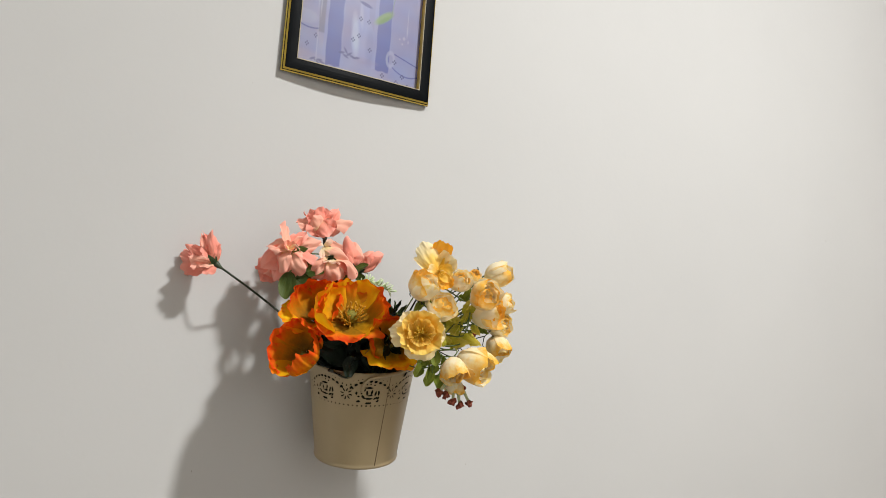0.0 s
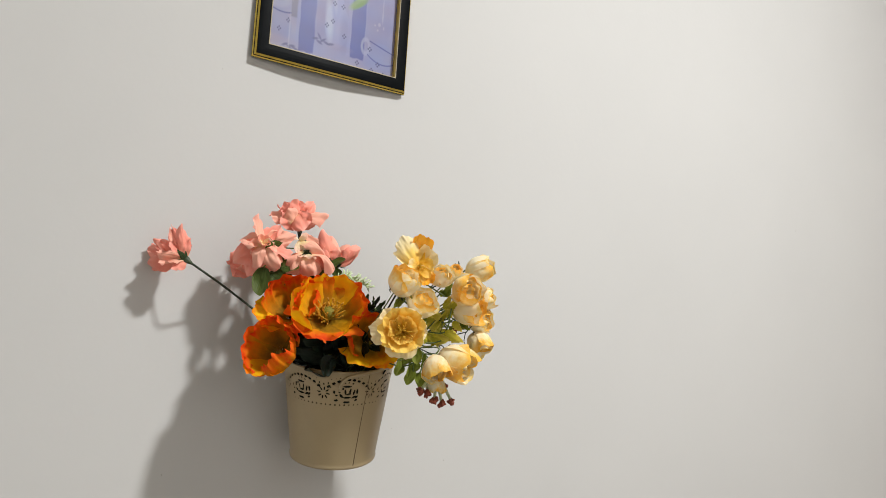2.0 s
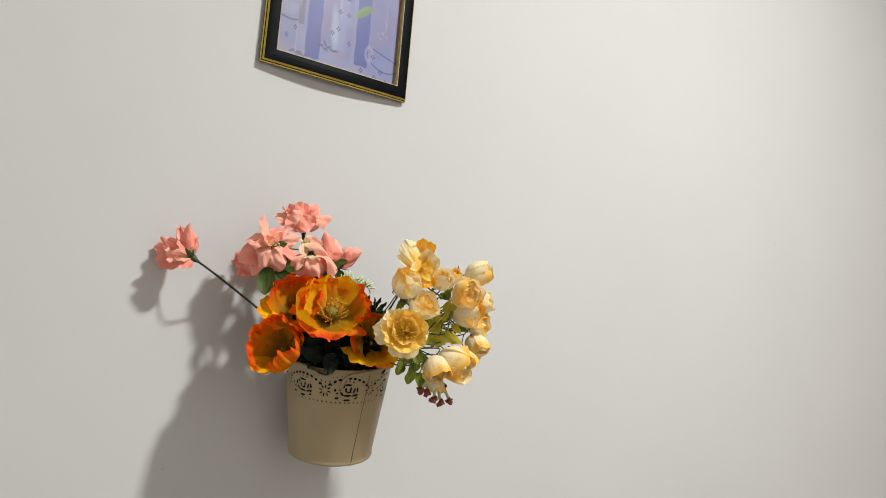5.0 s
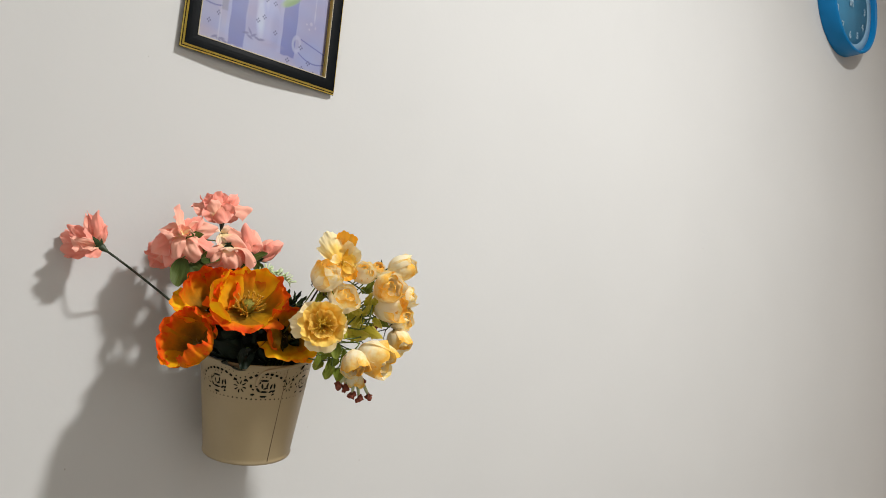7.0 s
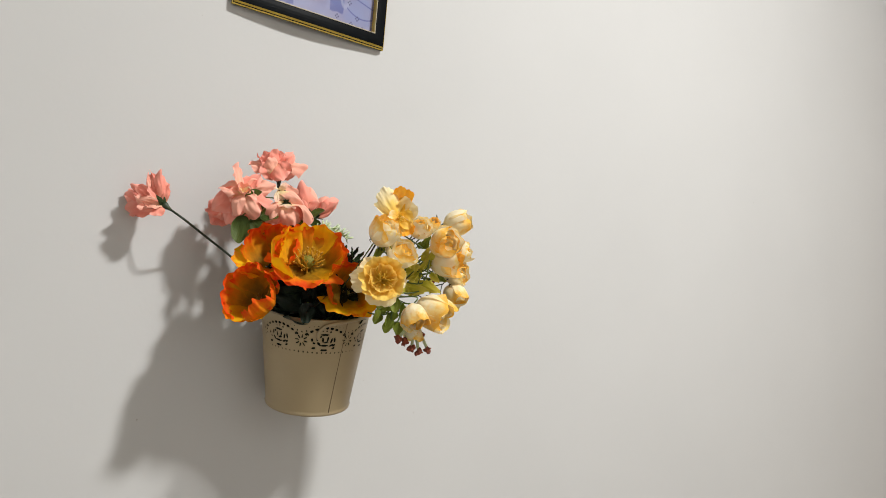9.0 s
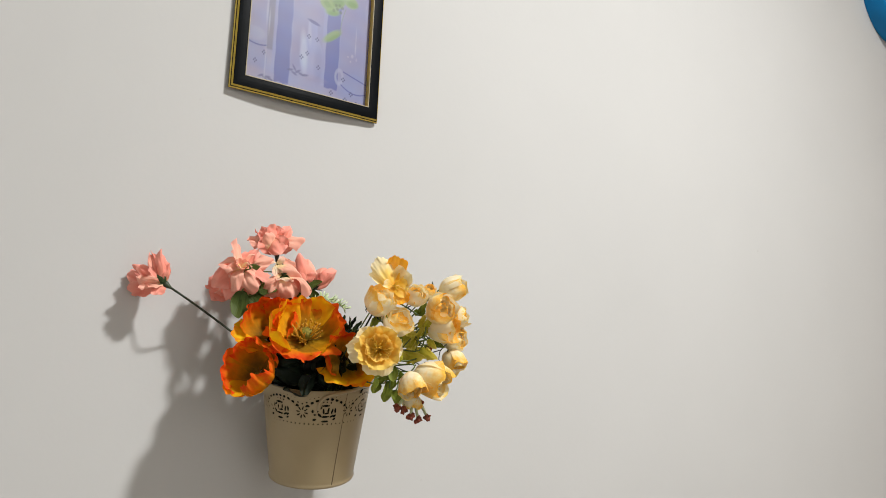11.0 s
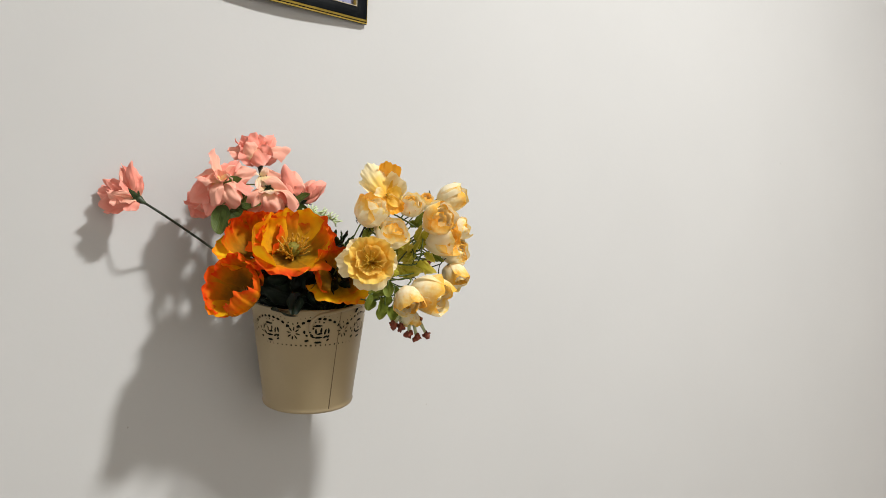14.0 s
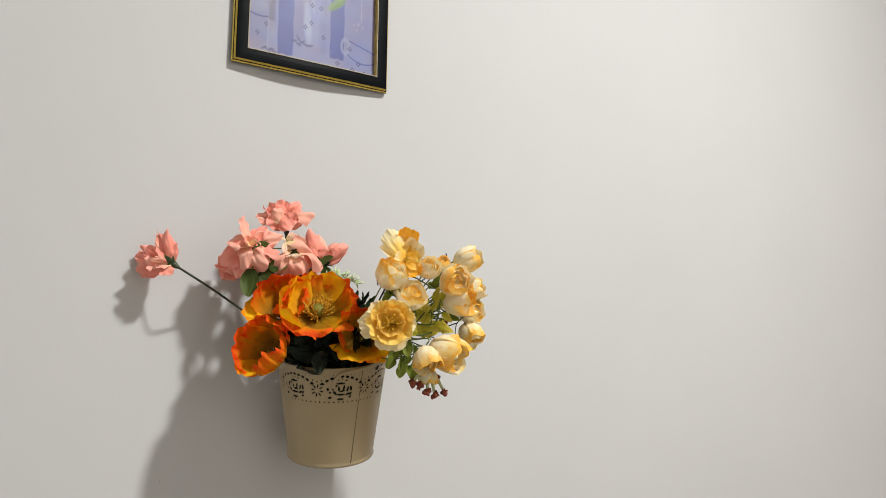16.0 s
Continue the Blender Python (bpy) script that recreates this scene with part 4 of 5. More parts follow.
bloom("rose", (0.3253, 0.9351, 1.5610), [
    (2.6, 22.1, 2.3, 9.8, 40, -0.8, 0.05, "r"),
    (-8.6, 36.5, 3.5, 15.5, 10, -1.1, 0.1, "r"),
    (-17.3, 35, -4.6, 13.8, -25, -0.9, 0.12, "r"),
    (-25.5, 23.6, -19.6, 19.6, 25, -1, 0.2, "p"),
    (-35.4, 12.8, -26.5, 24.2, -15, -1, 0.2, "r"),
    (-42.5, 1.1, -29.9, 26.5, 10, -0.9, 0.15, "r"),
    (-25.5, 5.3, 8.1, 13.8, -55, -1.1, 0.2, "p"),
    (-23.4, -13, 8.1, 16.1, 30, -1.1, 0.18, "p"),
    (-10.9, -16, 5.8, 16.1, 15, -1, 0.12, "r"),
    (-36.8, -10.7, -26.5, 25.3, 0, -0.8, 0.15, "r"),
    (-19.3, 13.6, 2.3, 18.4, 30, -1, 0.2, "r"),
    (-29.6, 16.5, -10.4, 18.4, -20, -1, 0.2, "r"),
    (-30.7, -0.7, -3.5, 20.7, 20, -1, 0.2, "p")], calyx=(1.0, -1.5, 1, -0.80, 0.50, -0.1), size=0.026, via=[(0.370, 0.935, 1.533), (0.402, 0.915, 1.507), (0.423, 0.901, 1.487)], seed=1)
bloom("rose", (0.3990, 0.9026, 1.5824), [
    (-24.4, 7.7, 3.5, 27, 20, 0.7, -0.25, "p"),
    (-4.3, 34, 0, 18.8, 40, 0.9, -0.2, "p"),
    (15.2, 27.9, -4.7, 22.3, -25, 0.6, -0.2, "r"),
    (36.2, 12.4, -1.2, 23.5, 35, 0.6, -0.2, "p"),
    (34.9, -3.7, 4.7, 18.8, -40, 0.7, -0.25, "r"),
    (21.7, -28, 8.2, 23.5, 15, -0.8, -0.2, "p"),
    (-10, -25.7, 11.7, 19.9, 30, -1, -0.25, "p"),
    (-33, -21.9, 0, 28.2, -20, 0.6, -0.2, "r"),
    (-18.7, -36.6, -2.3, 30.5, 10, 0.5, -0.2, "r"),
    (6, -35.6, -1.2, 31.7, -15, 0.5, -0.15, "r"),
    (14.3, -5.8, 5.9, 19.9, 40, 0.9, -0.2, "w"),
    (-13.9, -5.9, 8.2, 19.9, -30, 0.9, -0.2, "p")], calyx=(4, -4, -14, -0.3, 0.2, 0.9), size=0.028, heart=(0.3, 0.5, 1), seed=2)
bloom("rose", (0.3940, 0.9380, 1.5638), [
    (-21.3, -6.9, 0, 23.1, 20, -0.7, 0.2, "r"),
    (-14.6, -18.2, -2.4, 26.7, -15, -0.7, 0.2, "r"),
    (2.9, -20.6, 1.2, 27.9, 10, -0.7, 0.2, "r"),
    (-18.7, 5.3, -4.9, 23.1, 0, -0.6, 0.2, "r"),
    (19.1, -15.1, 0, 25.5, -10, -0.7, 0.2, "r"),
    (-7.7, -14.9, 7.3, 19.4, 40, -0.9, 0.2, "p"),
    (9.8, -17.9, 7.3, 20.6, -35, -0.9, 0.2, "r")], calyx=(4, 2, -14, -0.7, -0.5, 0.3), size=0.018, seed=3)
bloom("rose", (0.4418, 0.9128, 1.6146), [
    (-33.1, 1.3, -6.1, 20.8, 10, -0.7, 0.2, "p"),
    (-26.4, 12.1, -3.7, 22, 35, -0.9, 0.22, "r"),
    (-18.3, 18.7, 0, 22, -20, -1, 0.25, "r"),
    (-8.9, 23.5, 3.7, 28.2, 10, -1.1, 0.25, "r"),
    (6, 21.3, -1.2, 24.5, -25, -0.9, 0.2, "r"),
    (22.8, 22.9, -3.7, 19.6, 40, -0.8, -0.2, "r"),
    (34.5, 13.6, -3.7, 22, -30, -0.7, -0.25, "p"),
    (25.2, 0.1, 1.2, 23.3, 20, -0.7, -0.2, "r"),
    (-21.1, -7.2, 4.9, 25.7, -35, -1, 0.2, "r"),
    (9.9, -14.3, 7.3, 29.4, 20, -1, 0.2, "r", -1.4, 7.3, 3.7),
    (-13.4, 11.6, 8.6, 23.3, -15, -1.1, 0.25, "p", -2.3, -3.8, 3.7),
    (14.1, 9.4, 6.1, 22, 15, -1, 0.2, "r", 2.5, -3.6, 3.7)], calyx=(3.5, -9, -4, -0.1, 0.95, -0.1), size=0.022, seed=4)
bloom("bud", (0.4406, 0.8989, 1.5896), [
    (-9.5, 6.2, 3.6, 9, 50, -0.7, -0.2, "w"),
    (9.2, 6.5, 4.8, 10.2, 50, -0.7, -0.2, "w"),
    (31.6, -13.1, 4.8, 16.9, -20, -0.9, -0.2, "p"),
    (22.4, -1.4, -1.2, 18.1, 10, -0.8, 0.2, "p"),
    (-3.1, -16.4, 4.8, 7.8, 0, -0.6, 0.2, "w"),
    (15.7, -15, 0, 15.7, 20, -0.8, 0, "w")], calyx=(2, 3, -6, 0.4, -0.7, 0.4), size=0.01, seed=5)
bloom("rose", (0.4479, 0.8926, 1.5757), [
    (-30.4, -15.7, 2.4, 14.4, 30, -0.7, -0.25, "p"),
    (-20.9, -26.7, 3.6, 25.2, -15, -0.8, -0.2, "p"),
    (-4.5, -30.9, 2.4, 25.2, 10, -0.7, -0.2, "r"),
    (15.4, -27.8, 4.8, 28.9, -10, -0.9, -0.2, "p"),
    (36.4, -13, 3.6, 13.2, -35, -0.7, -0.3, "p"),
    (-7.4, -8.7, 8.4, 11.4, 30, -0.9, 0.25, "w"),
    (21, -16.7, 0, 20.4, 20, -0.7, -0.2, "r"),
    (9.6, -9.3, 8.4, 14.4, -30, -0.9, 0.2, "w")], calyx=(-0.5, 1.5, 3, 0.05, -0.6, 0.8), size=0.012, seed=6)
bloom("bud", (0.4821, 0.9002, 1.5676), [
    (-10.7, 38.7, 0, 27.3, 10, -1.1, -0.12, "r"),
    (-18.9, 26.5, -3.7, 19.9, -20, -0.8, -0.15, "r"),
    (5.7, 16.4, 2.5, 18.6, 15, -1, 0.15, "r"),
    (-4.5, 33.4, -5, 23.6, 0, -0.8, 0, "p"),
    (-12, 16.9, 5, 17.4, 30, -1, 0.1, "r")], calyx=(0, 0, 2, -0.25, 0.9, 0.2), size=0.02, seed=7)
bloom("bud", (0.4945, 0.9088, 1.5662), [
    (23.1, 27, 1.3, 21.5, 0, -1.1, -0.1, "r"),
    (13.1, 25.3, -3.8, 22.7, 0, -0.9, 0, "p"),
    (3.2, 21.7, -3.8, 18.9, 0, -0.9, 0, "r"),
    (20.2, 18.6, 5.1, 18.9, 20, -1.1, 0.1, "r"),
    (8.3, 17.5, 5.1, 20.2, -10, -1.1, 0.1, "r"),
    (18.6, 7.1, 2.5, 13.9, -20, -0.9, 0.15, "r")], calyx=(-1, -1, 2, 0.6, 0.65, 0.2), size=0.019, seed=8)
bloom("open", (0.4987, 0.7589, 1.4963), [
    (-31.8, -2.9, 2.1, 26.7, 0, 0.5, -0.16, "c"),
    (-22.2, 17, -1.1, 26.7, 0, 0.5, -0.12, "c"),
    (-2.1, 23.5, -3.2, 27.8, 0, 0.5, -0.12, "c"),
    (18.5, 16, -2.1, 26.7, 0, 0.5, -0.12, "c"),
    (25.4, -2.1, 1.1, 26.7, 0, 0.6, -0.1, "c"),
    (15.9, -17.3, 6.4, 25.7, 0, 0.6, -0.1, "c"),
    (-1, -26.2, 6.4, 33.1, 0, 0.5, -0.16, "c"),
    (-17.3, -13.7, 8.6, 23.5, 0, 0.6, -0.16, "c")], heart=(-0.1, 0.1, 0.98), size=0.03, ring=1, seed=21)
bloom("open", (0.5297, 0.7850, 1.5650), [
    (-20.5, 29.7, 0, 24.9, 10, -0.7, 0.15, "c"),
    (-23.6, 16, 4.5, 20.4, 20, 0.9, -0.1, "c"),
    (-8.6, 29.2, -3.4, 26.1, 0, 0.6, -0.1, "y"),
    (3.9, 32.6, -1.1, 24.9, -10, 0.8, 0.2, "k"),
    (15.7, 16.6, 2.3, 27.2, 0, 0.8, 0.15, "c"),
    (14.9, -2.8, 5.7, 22.7, 0, 0.7, -0.1, "y"),
    (13, -18.8, 7.9, 20.4, 0, 0.6, 0.15, "k"),
    (-11.3, -0.5, 9.1, 17, 10, 0.8, -0.1, "c"),
    (2.6, -14.7, 4.5, 24.9, 0, 0.5, -0.1, "y")], heart=(0.3, -0.1, 0.95), size=0.015, seed=22)

globe((0.5070, 0.7754, 1.5479), (0.22, -0.63, 0.74), 0.0154, 140, 31)
globe((0.5315, 0.7741, 1.5272), (0.13, -0.59, 0.80), 0.0168, 112, 32)
globe((0.5544, 0.7771, 1.5554), (-0.04, -0.88, 0.47), 0.0114, 138, 33)
globe((0.5786, 0.7875, 1.5622), (0.05, -0.80, 0.60), 0.0082, 146, 34)
globe((0.6056, 0.7769, 1.5676), (0.69, -0.63, 0.36), 0.0143, 146, 35)
globe((0.5764, 0.7591, 1.5414), (-0.03, -0.97, 0.25), 0.0165, 130, 36)
globe((0.5891, 0.7691, 1.5242), (0.63, -0.77, 0.10), 0.0192, 140, 37)
globe((0.6186, 0.7808, 1.5346), (0.66, -0.74, 0.11), 0.0120, 138, 38)
globe((0.6161, 0.7858, 1.5105), (0.54, -0.84, -0.10), 0.0145, 140, 39)
globe((0.6147, 0.7819, 1.4840), (0.28, -0.51, -0.81), 0.0138, 128, 40)
globe((0.5622, 0.7504, 1.4654), (0.65, -0.73, -0.21), 0.0195, 144, 41)
globe((0.5334, 0.7447, 1.4594), (-0.10, -0.50, -0.86), 0.0140, 140, 42)
globe((0.5469, 0.7638, 1.4399), (0.01, -0.23, -0.97), 0.0095, 122, 43)

bowl((0.4511, 0.8319, 1.5193), (0.0, 0.66, 0.75), 0.0348, 0.64, [
    (183, 62, 114, 0.04, -0.06, 1.1, "g"),
    (128, 46, 100, 0.1, 0, 0.98, "o"),
    (88, 48, 106, 0.08, 0, 1.04, "g"),
    (36, 46, 97, 0.18, 0, 1.02, "o"),
    (-4, 40, 106, 0.04, -0.05, 1.02, "o"),
    (-42, 42, 102, 0.1, 0.05, 1.0, "g"),
    (-92, 58, 104, 0.34, 0.34, 0.97, "o"),
    (-136, 44, 104, 0.26, 0.22, 1.02, "o"),
    (150, 46, 108, 0.0, 0, 0.93, "g")], 1, 11)
bowl((0.4246, 0.8697, 1.5201), (-0.22, 0.7, 0.66), 0.0288, 0.9, [
    (116, 52, 126, 0.12, 0, 1.02, "o"),
    (70, 50, 120, 0.08, 0, 1.0, "o"),
    (160, 42, 112, 0.12, 0, 0.98, "o"),
    (208, 46, 90, 0.32, 0.06, 1.08, "g"),
    (15, 54, 108, 0.05, 0, 1.0, "o"),
    (260, 56, 86, 0.1, 0, 0.95, "g")], 0, 12)
bowl((0.3988, 0.8543, 1.4717), (-0.42, 0.3, 0.85), 0.0282, 0.85, [
    (172, 64, 100, 0.08, 0.0, 1.05, "o"),
    (108, 48, 104, 0.08, 0, 1.0, "o"),
    (60, 44, 118, 0.05, -0.1, 1.05, "o"),
    (10, 50, 112, 0.0, -0.05, 0.95, "o"),
    (-48, 38, 132, -0.02, -0.14, 1.0, "o"),
    (-100, 52, 106, 0.16, 0.0, 1.0, "g"),
    (-150, 48, 100, 0.1, 0, 1.02, "o")], 0, 13)
bowl((0.4990, 0.8229, 1.4861), (0.05, 0.42, 0.9), 0.0253, 0.8, [
    (182, 54, 112, 0.04, -0.05, 1.0, "o"),
    (125, 56, 104, 0.05, 0, 1.05, "o"),
    (60, 56, 104, 0.05, 0, 1.05, "o"),
    (0, 56, 104, 0.05, 0, 1.0, "o"),
    (-46, 50, 100, 0.3, 0.18, 1.08, "g"),
    (-104, 58, 102, 0.34, 0.22, 1.08, "g")], 0, 14)



# ---- leaves ----
ROUND_LEAF = petal_mesh("leaf", 1.0, 0.36, 90, 70, 1.0, 0.25, 0.40, 2.8, 0.0, 0.05, 3.0, 0.05, crease=-0.04, seed=201, start=0.0, flare=0.45)
OVAL_LEAF = petal_mesh("leaf", 1.0, 0.34, 90, 64, 1.0, 0.3, 0.6, 1.7, 0.0, 0.05, 3.0, 0.05, crease=-0.05, seed=202, start=0.0, flare=0.5)
CUT_LEAF = petal_mesh("leaf", 1.0, 0.30, 90, 74, 1.0, 0.25, 0.75, 1.1, 0.0, 0.06, 14.0, 0.03, crease=-0.08, seed=203, nu=23, start=0.0, flare=0.6)
COMB_LEAF = petal_mesh("leaf", 1.0, 0.30, 90, 74, 1.0, 0.3, 0.55, 1.4, 0.0, 0.03, 5.0, 0.03, crease=-0.06, seed=204, nu=13, nv=45, start=0.0, flare=0.5)
for v in COMB_LEAF.vertices:                       # deep teeth along both sides
    v.co.y *= 0.62 + 0.38 * abs(math.sin(20 * v.co.x - 6 * abs(v.co.y)))


def spray(name, label, leaves, mesh, material, foot=None, r=0.0008, stem_material=None):
    """A wire that passes along its leaves and goes down into the pot. A leaf: (place of its base, way it points, size, roll)."""
    root = thing(name, label, "artificial foliage", "foliage in the pot", at=leaves[0][0])
    base = Vector(leaves[0][0])
    pts = [Vector(l[0]) - base for l in leaves]
    foot_at = Vector(foot or (POT_TOP + Vector(((base.x - POT_TOP.x) * 0.3, max(-0.035, (base.y - POT_TOP.y) * 0.3), 0.003)))) - base
    pts = pts + [foot_at, POT_TOP - POT_AXIS * 0.045 - base]
    part("stem", tube_bm(smooth_line(pts, 5), r, r, 6), stem_material or M_GSTEM, root)
    for p, way, s, roll in leaves:
        ob = new("leaf", dyed(mesh, material))
        ob.parent = root
        m = Vector(way).normalized().to_track_quat("X", "Z").to_matrix().to_4x4()
        ob.matrix_basis = Matrix.Translation(Vector(p) - base) @ m @ Matrix.Rotation(radians(roll), 4, "X") @ Matrix.Scale(s, 4)
    return root


spray("rose_leaf_spray", "dark green cloth rose leaves under the pink roses",
      [((0.401, 0.900, 1.556), (-0.05, -0.05, -1.0), 0.031, 0), ((0.425, 0.905, 1.580), (-0.6, -0.3, -0.1), 0.026, 60), ((0.470, 0.890, 1.562), (0.6, -0.3, 0.2), 0.024, 40)], ROUND_LEAF, M_LEAF)
spray("poppy_leaf_spray", "very dark green glossy leaves filling the pot",
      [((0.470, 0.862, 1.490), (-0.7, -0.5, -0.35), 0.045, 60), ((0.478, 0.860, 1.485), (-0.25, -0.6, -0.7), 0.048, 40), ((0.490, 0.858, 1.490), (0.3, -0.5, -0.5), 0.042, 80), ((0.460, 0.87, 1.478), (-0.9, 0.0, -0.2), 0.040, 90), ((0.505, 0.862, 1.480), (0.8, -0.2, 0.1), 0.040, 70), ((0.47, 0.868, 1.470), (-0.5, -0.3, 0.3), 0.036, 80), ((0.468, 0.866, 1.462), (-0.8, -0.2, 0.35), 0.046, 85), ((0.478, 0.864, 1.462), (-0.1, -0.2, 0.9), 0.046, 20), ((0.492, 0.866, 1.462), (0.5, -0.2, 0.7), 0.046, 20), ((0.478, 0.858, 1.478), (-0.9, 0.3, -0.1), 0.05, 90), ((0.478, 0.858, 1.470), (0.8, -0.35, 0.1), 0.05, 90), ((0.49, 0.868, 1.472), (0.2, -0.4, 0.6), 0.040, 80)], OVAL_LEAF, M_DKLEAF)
# leaves in the mouth, with extra ones added higher up to stop light leaking through
fill = random.Random(11)
fill_leaves = []
for k in range(84):
    a, rr = fill.uniform(-3.5, 0.2), fill.uniform(0.014, 0.054)
    p = POT_TOP + Vector((rr * math.cos(a), rr * math.sin(a), fill.uniform(-0.010, 0.032)))
    way = Vector((math.cos(a) * fill.uniform(0.1, 0.8) + fill.uniform(-0.5, 0.3), math.sin(a) * 0.25, fill.uniform(-0.1, 1.0)))
    fill_leaves.append((p, way, fill.uniform(0.030, 0.044), fill.uniform(-40, 40)))
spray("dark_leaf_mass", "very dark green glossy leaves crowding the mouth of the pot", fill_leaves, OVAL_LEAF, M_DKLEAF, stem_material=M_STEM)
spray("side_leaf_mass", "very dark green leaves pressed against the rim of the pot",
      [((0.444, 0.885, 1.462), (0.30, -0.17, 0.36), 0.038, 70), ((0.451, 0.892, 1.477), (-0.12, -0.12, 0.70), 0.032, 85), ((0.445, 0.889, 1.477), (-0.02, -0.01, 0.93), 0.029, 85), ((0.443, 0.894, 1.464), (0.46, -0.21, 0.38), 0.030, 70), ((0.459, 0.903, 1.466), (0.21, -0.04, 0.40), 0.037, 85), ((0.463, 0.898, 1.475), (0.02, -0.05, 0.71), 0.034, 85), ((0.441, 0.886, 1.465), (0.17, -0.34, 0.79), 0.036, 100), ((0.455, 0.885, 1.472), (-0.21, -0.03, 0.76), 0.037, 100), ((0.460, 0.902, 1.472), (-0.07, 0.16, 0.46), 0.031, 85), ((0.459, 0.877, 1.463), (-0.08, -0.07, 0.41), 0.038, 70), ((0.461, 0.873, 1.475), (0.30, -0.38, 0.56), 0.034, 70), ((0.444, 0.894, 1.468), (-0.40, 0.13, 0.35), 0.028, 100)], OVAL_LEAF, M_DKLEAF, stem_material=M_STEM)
spray("tongue_leaf", "narrow dark green leaf lapping over the rim of the pot",
      [((0.458, 0.840, 1.466), (-0.05, -0.12, -1.0), 0.026, 10)], OVAL_LEAF, M_DKLEAF)
spray("dark_sprig", "small dark green serrated leaves between the blooms",
      [((0.508, 0.850, 1.515), (0.5, -0.3, 0.6), 0.022, 30), ((0.510, 0.850, 1.512), (0.9, -0.4, 0.15), 0.020, 60), ((0.505, 0.850, 1.508), (0.3, -0.6, -0.2), 0.022, 50), ((0.503, 0.852, 1.505), (-0.3, -0.3, 0.6), 0.020, 60)], CUT_LEAF, M_DKLEAF)
spray("olive_spray", "yellow-green cut leaves among the cream flowers",
      [((0.546, 0.793, 1.489), (0.69, -0.77, 0.04), 0.0328, 110), ((0.542, 0.790, 1.505), (0.60, -0.54, 0.35), 0.0246, 95), ((0.536, 0.794, 1.512), (0.18, -0.27, -0.80), 0.0213, 80), ((0.547, 0.794, 1.496), (-0.20, -0.11, -1.01), 0.0213, 70), ((0.547, 0.793, 1.511), (0.58, -0.75, 0.49), 0.0213, 80), ((0.556, 0.784, 1.508), (0.53, -0.47, 0.60), 0.0197, 70), ((0.566, 0.777, 1.511), (0.13, -0.16, 0.90), 0.0197, 95), ((0.565, 0.770, 1.522), (0.41, -0.29, 0.80), 0.0164, 110), ((0.558, 0.771, 1.496), (0.62, -0.70, -0.31), 0.0246, 110), ((0.541, 0.798, 1.500), (0.16, -0.12, -0.90), 0.0230, 110), ((0.571, 0.775, 1.508), (0.35, -0.55, -0.61), 0.0164, 70), ((0.543, 0.799, 1.507), (0.38, -0.52, 0.69), 0.018, 70)], COMB_LEAF, M_OLIVE)
spray("round_leaf_spray", "small rounded green leaves hanging beside the pot",
      [((0.512, 0.782, 1.465), (-0.16, -0.07, -1.00), 0.0155, 95), ((0.524, 0.787, 1.468), (-0.48, 0.18, -0.60), 0.0146, 75), ((0.524, 0.781, 1.463), (-0.17, -0.26, -1.01), 0.0155, 105), ((0.526, 0.772, 1.479), (0.04, -0.03, -1.00), 0.0163, 105), ((0.526, 0.778, 1.456), (-0.33, 0.04, -1.00), 0.0163, 105), ((0.533, 0.776, 1.453), (0.10, -0.03, -1.00), 0.0172, 85), ((0.537, 0.777, 1.464), (0.34, -0.39, -0.60), 0.0146, 75), ((0.531, 0.777, 1.464), (-0.29, 0.28, -0.80), 0.0138, 75), ((0.527, 0.773, 1.471), (-0.70, 0.57, -0.30), 0.0155, 95), ((0.524, 0.778, 1.474), (-0.87, 0.31, -0.51), 0.0163, 105), ((0.536, 0.775, 1.473), (0.08, -0.43, -0.81), 0.0146, 105), ((0.519, 0.786, 1.459), (-0.50, 0.14, -0.80), 0.0120, 85)], ROUND_LEAF, M_ROUND)

spray("rose_green_spray", "dark green cloth leaves between the pink roses",
      [((0.413, 0.906, 1.576), (0.46, -0.36, -0.81), 0.0220, 70), ((0.422, 0.902, 1.559), (0.85, -0.51, -0.13), 0.0200, 60), ((0.435, 0.900, 1.554), (-0.93, 0.26, -0.26), 0.0220, 70), ((0.411, 0.905, 1.552), (0.64, -0.44, -0.63), 0.0220, 80), ((0.476, 0.896, 1.562), (-0.82, 0.08, -0.57), 0.0160, 60), ((0.482, 0.895, 1.561), (0.50, -0.58, -0.65), 0.0150, 80), ((0.456, 0.894, 1.552), (0.82, -0.56, -0.07), 0.0180, 70)], ROUND_LEAF, M_LEAF)
spray("cream_leaf_spray", "olive green cloth leaves under the cream flowers",
      [((0.515, 0.785, 1.535), (-0.33, -0.03, -0.94), 0.0170, 80), ((0.519, 0.785, 1.534), (0.19, -0.27, -0.95), 0.0160, 100), ((0.511, 0.786, 1.531), (-0.42, 0.08, -0.90), 0.0140, 80), ((0.524, 0.782, 1.520), (0.85, -0.49, -0.21), 0.0180, 80), ((0.531, 0.781, 1.518), (0.46, -0.35, -0.81), 0.0180, 100)], COMB_LEAF, M_ROUND)

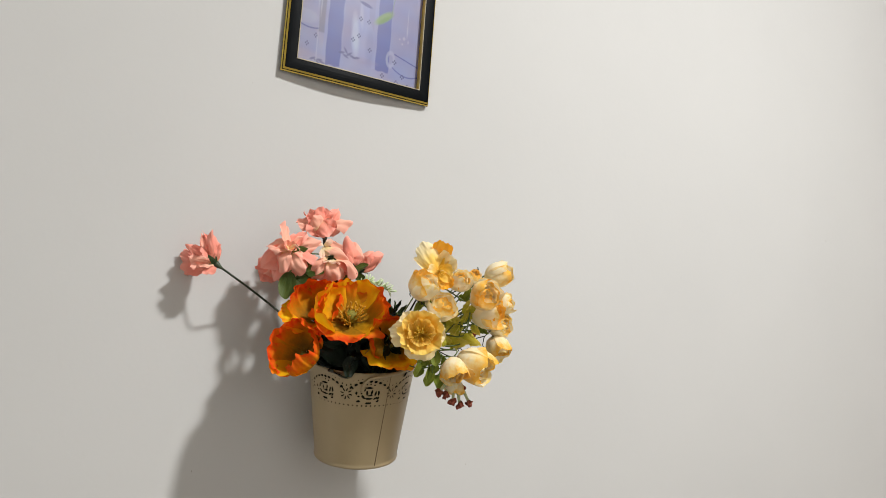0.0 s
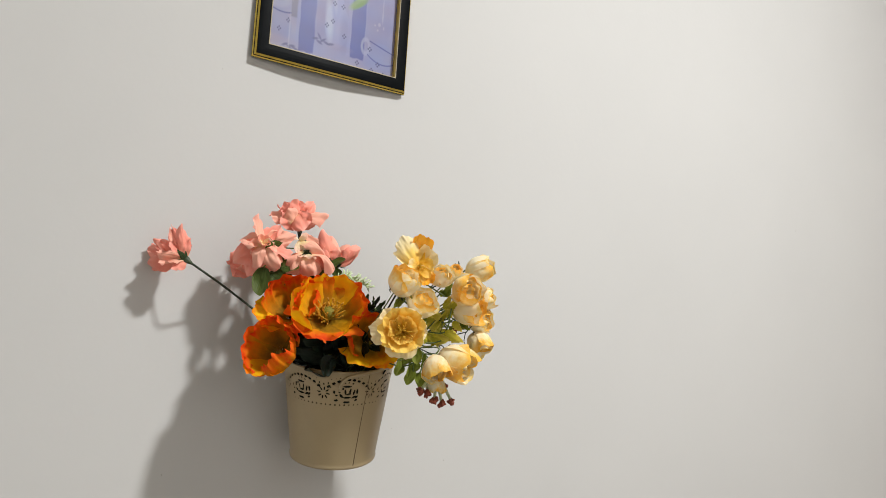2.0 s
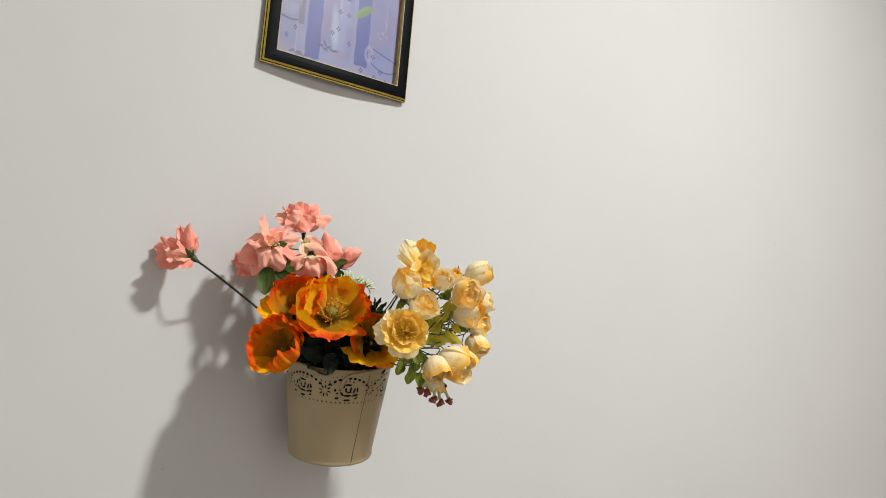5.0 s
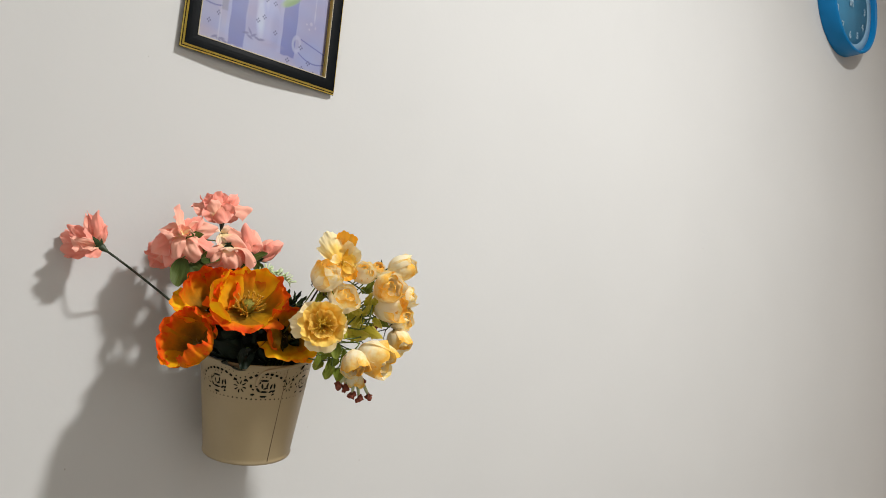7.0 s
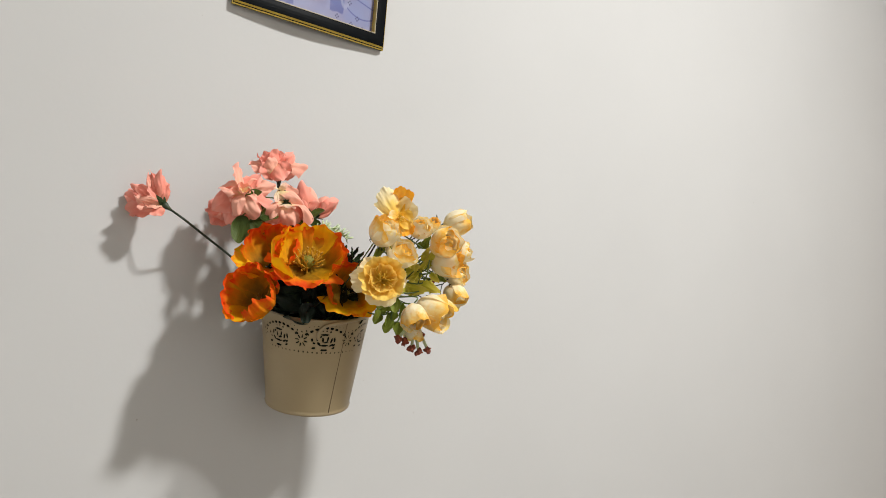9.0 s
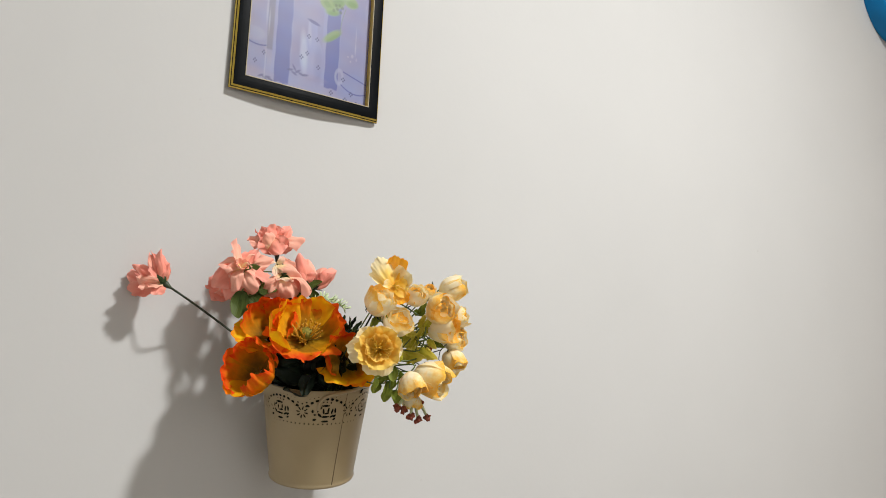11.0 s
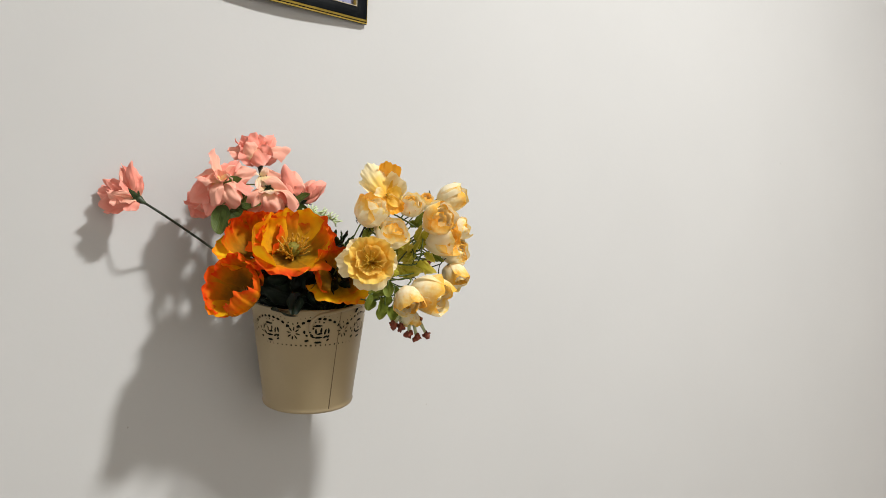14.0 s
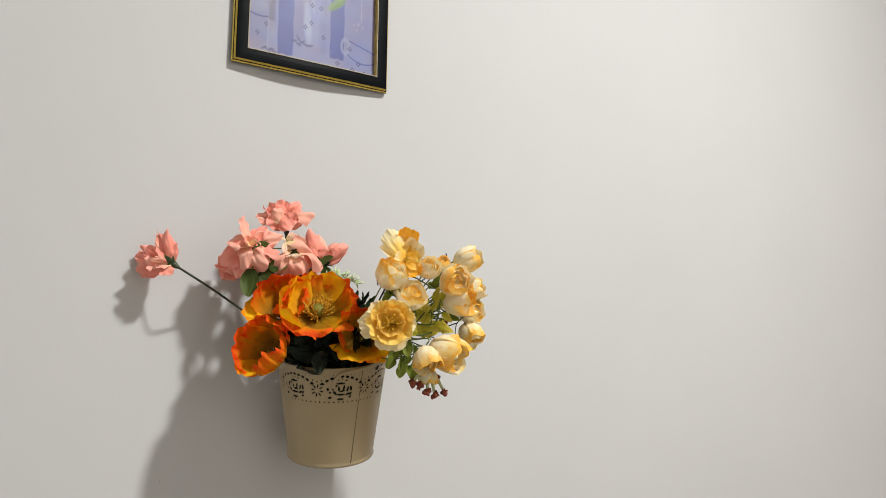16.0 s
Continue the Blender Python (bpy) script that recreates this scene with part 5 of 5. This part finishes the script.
spray("olive_leaf_spray", "yellow-green cut leaves crowding between the cream flowers",
      [((0.543, 0.785, 1.525), (0.48, -0.35, -0.80), 0.0202, 100), ((0.570, 0.779, 1.494), (-0.97, 0.13, 0.20), 0.0183, 60), ((0.541, 0.779, 1.484), (-0.68, 0.02, 0.73), 0.0191, 80), ((0.550, 0.791, 1.500), (0.26, -0.68, 0.68), 0.0175, 100), ((0.563, 0.779, 1.506), (-0.95, 0.24, -0.19), 0.0247, 100), ((0.535, 0.792, 1.516), (-0.48, -0.33, -0.82), 0.0184, 120), ((0.559, 0.779, 1.510), (-0.45, -0.36, -0.82), 0.0172, 60), ((0.556, 0.786, 1.482), (-0.69, -0.21, 0.70), 0.0180, 80), ((0.538, 0.791, 1.486), (-0.91, 0.16, -0.38), 0.0205, 100), ((0.562, 0.781, 1.521), (0.24, -0.60, 0.76), 0.0191, 80)], COMB_LEAF, M_OLIVE)
spray("brown_leaf_spray", "small olive brown leaves deep among the cream flowers",
      [((0.541, 0.795, 1.502), (0.76, -0.64, -0.13), 0.0133, 100), ((0.577, 0.785, 1.502), (-0.39, -0.45, -0.80), 0.0178, 120), ((0.592, 0.795, 1.507), (0.59, -0.70, -0.40), 0.0185, 100), ((0.548, 0.806, 1.532), (-0.47, 0.09, -0.88), 0.0131, 80), ((0.563, 0.805, 1.510), (-0.93, 0.02, 0.38), 0.0141, 80), ((0.543, 0.802, 1.548), (-0.86, -0.25, 0.44), 0.0167, 120), ((0.566, 0.786, 1.535), (0.33, -0.42, 0.84), 0.0192, 80), ((0.563, 0.793, 1.539), (0.73, -0.66, -0.18), 0.0144, 120), ((0.582, 0.784, 1.526), (-0.10, -0.22, -0.97), 0.0141, 80)], CUT_LEAF, M_ROUND)
# the three largest leaves, at the back, are added to block light between the blooms
spray("serrated_sprig", "dark green serrated leaves between the poppies and the cream flowers",
      [((0.510, 0.850, 1.516), (-0.51, 0.04, 0.86), 0.0160, 40), ((0.513, 0.850, 1.518), (0.07, -0.20, 0.98), 0.0150, 60), ((0.516, 0.848, 1.516), (0.59, -0.52, 0.61), 0.0170, 50), ((0.513, 0.856, 1.511), (0.86, -0.51, 0.03), 0.0180, 60), ((0.522, 0.882, 1.508), (0.40, 0.07, -0.91), 0.0260, 40), ((0.534, 0.879, 1.509), (0.24, 0.11, -0.96), 0.0260, 60), ((0.511, 0.869, 1.520), (0.32, -0.13, 0.94), 0.0160, 80), ((0.544, 0.878, 1.500), (0.38, 0.04, -0.93), 0.0280, 40)], CUT_LEAF, M_CALYXLEAF)

# added leaves: they keep lamp light off the wall left of the pot
spray("back_leaf_spray", "dark green cloth leaves behind the poppies",
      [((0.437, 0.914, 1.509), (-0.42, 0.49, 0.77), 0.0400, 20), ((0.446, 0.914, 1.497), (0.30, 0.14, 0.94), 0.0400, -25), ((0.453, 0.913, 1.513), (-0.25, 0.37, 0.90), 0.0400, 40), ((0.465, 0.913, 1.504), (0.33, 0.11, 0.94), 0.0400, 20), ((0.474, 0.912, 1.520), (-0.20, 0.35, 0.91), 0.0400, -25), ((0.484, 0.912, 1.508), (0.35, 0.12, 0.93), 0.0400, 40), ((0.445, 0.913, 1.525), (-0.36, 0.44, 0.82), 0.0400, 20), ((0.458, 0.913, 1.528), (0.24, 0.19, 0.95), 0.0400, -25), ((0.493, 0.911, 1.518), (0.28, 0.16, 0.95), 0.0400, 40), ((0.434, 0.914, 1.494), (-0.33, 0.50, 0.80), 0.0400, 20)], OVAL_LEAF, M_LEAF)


def fern():
    root = thing("fern_sprig", "pale green plastic fern sprig with tiny needles", "artificial foliage", "foliage in the pot", at=(0.479, 0.868, 1.550))
    pts = smooth_line([(-0.006, 0.004, -0.05), (-0.004, 0.003, -0.02), (0, 0, 0), (0.014, -0.005, 0.001), (0.030, -0.011, -0.008)], 6)
    part("stem", tube_bm([Vector((0.015, 0.03, -0.14))] + pts, 0.0007, 0.0006, 6), M_FERN, root)
    rnd = random.Random(7)
    bm = bmesh.new()
    for q in pts[8:]:
        for k in range(5):
            d = Vector((rnd.uniform(-0.4, 1), rnd.uniform(-1, 1), rnd.uniform(-1, 1))).normalized()
            tube_bm([q, q + d * 0.0035, q + d * 0.007 + Vector((0.001, 0, 0.001))], 0.0009, 0.0006, 5, bm)
    ob = part("needle_tuft", bm, M_FERN, root)
    ob["kind"] = "stuff"


fern()


def berries():
    root = thing("berry_spray", "dark red dried berries hanging under the cream flowers", "artificial berries", "", at=(0.549, 0.768, 1.449))
    base = Vector((0.546, 0.768, 1.445))
    spots = [(0.525, 0.765, 1.432), (0.533, 0.765, 1.429), (0.540, 0.760, 1.422), (0.549, 0.760, 1.419), (0.561, 0.760, 1.421), (0.552, 0.762, 1.437)]
    part("stem", tube_bm(smooth_line([Vector(p) - base for p in ((0.546, 0.768, 1.440), (0.545, 0.78, 1.462), (0.53, 0.80, 1.475), (0.515, 0.845, 1.462), (0.505, 0.88, 1.42))], 6), 0.0009, 0.0009, 6), M_GSTEM, root)
    rnd = random.Random(5)
    for p in spots:
        q = Vector(p) - base
        bm = bmesh.new()
        bmesh.ops.create_icosphere(bm, subdivisions=3, radius=0.0037)
        for v in bm.verts:
            v.co *= 1 + 0.9 * noise.noise(v.co * 330 + Vector(p) * 900) + 0.4 * noise.noise(v.co * 800 + Vector(p) * 500)
        ob = part("berry", bm, M_BERRY, root)
        ob.location = q
        part("stalk", tube_bm([v - q for v in (q, q * 0.6 + Vector((0, 0, 0.003)), Vector((0, 0, -0.004)))], 0.0014, 0.0024, 8), M_STALK, ob, "pale green stalk")
    lone = thing("single_berry", "dark red dried berry among the cream flowers", "artificial berries", "", at=(0.584, 0.790, 1.500))
    bm = bmesh.new()
    bmesh.ops.create_icosphere(bm, subdivisions=2, radius=0.0048)
    for v in bm.verts:
        v.co *= 1 + 0.6 * noise.noise(v.co * 400)
    part("berry", bm, M_BERRY, lone)
    part("stalk", tube_bm(smooth_line([(0, 0, 0), (-0.02, 0.006, 0.004), (-0.045, 0.03, -0.02), (-0.075, 0.09, -0.07)], 6), 0.0007, 0.0007, 6), M_GSTEM, lone)


berries()


# ---- curled tendrils ----
def tendril(at, ways):
    root = thing("tendril", "thin brown curled tendril between the cream flowers", "artificial foliage", "curled tendrils", at=at)
    base = Vector(at)
    foot = POT_TOP + Vector(((at[0] - POT_TOP.x) * 0.25, -0.03, 0.004)) - base
    mid = foot * 0.45 + Vector((0.004, 0.012, 0.010))
    part("stem", tube_bm(smooth_line([(0, 0, 0), foot * 0.15 + Vector((0, 0.006, 0)), mid, foot, foot + Vector((0, 0.02, -0.04))], 6), 0.0006, 0.0009, 6), M_STEM, root)
    for x, y, z in ways:
        d = Vector((x, y, z))
        part("curl", tube_bm(smooth_line([Vector((0, 0, 0)), d * 0.5 + Vector((0, 0, 0.003)), d, d + Vector((0.001, -0.001, -0.003))], 5), 0.0006, 0.0004, 6), M_STEM, root)


tendril((0.588, 0.793, 1.567), ((-0.006, 0.002, 0.004), (0.000, 0.001, 0.008), (-0.006, -0.001, -0.001)))
tendril((0.512, 0.784, 1.528), ((-0.014, 0.004, 0.010), (-0.006, 0.0, 0.004)))
tendril((0.566, 0.776, 1.474), ((-0.010, 0.0, 0.008), (0.003, -0.002, 0.009)))
tendril((0.598, 0.786, 1.497), ((0.010, -0.004, 0.006), (-0.004, -0.002, -0.010)))
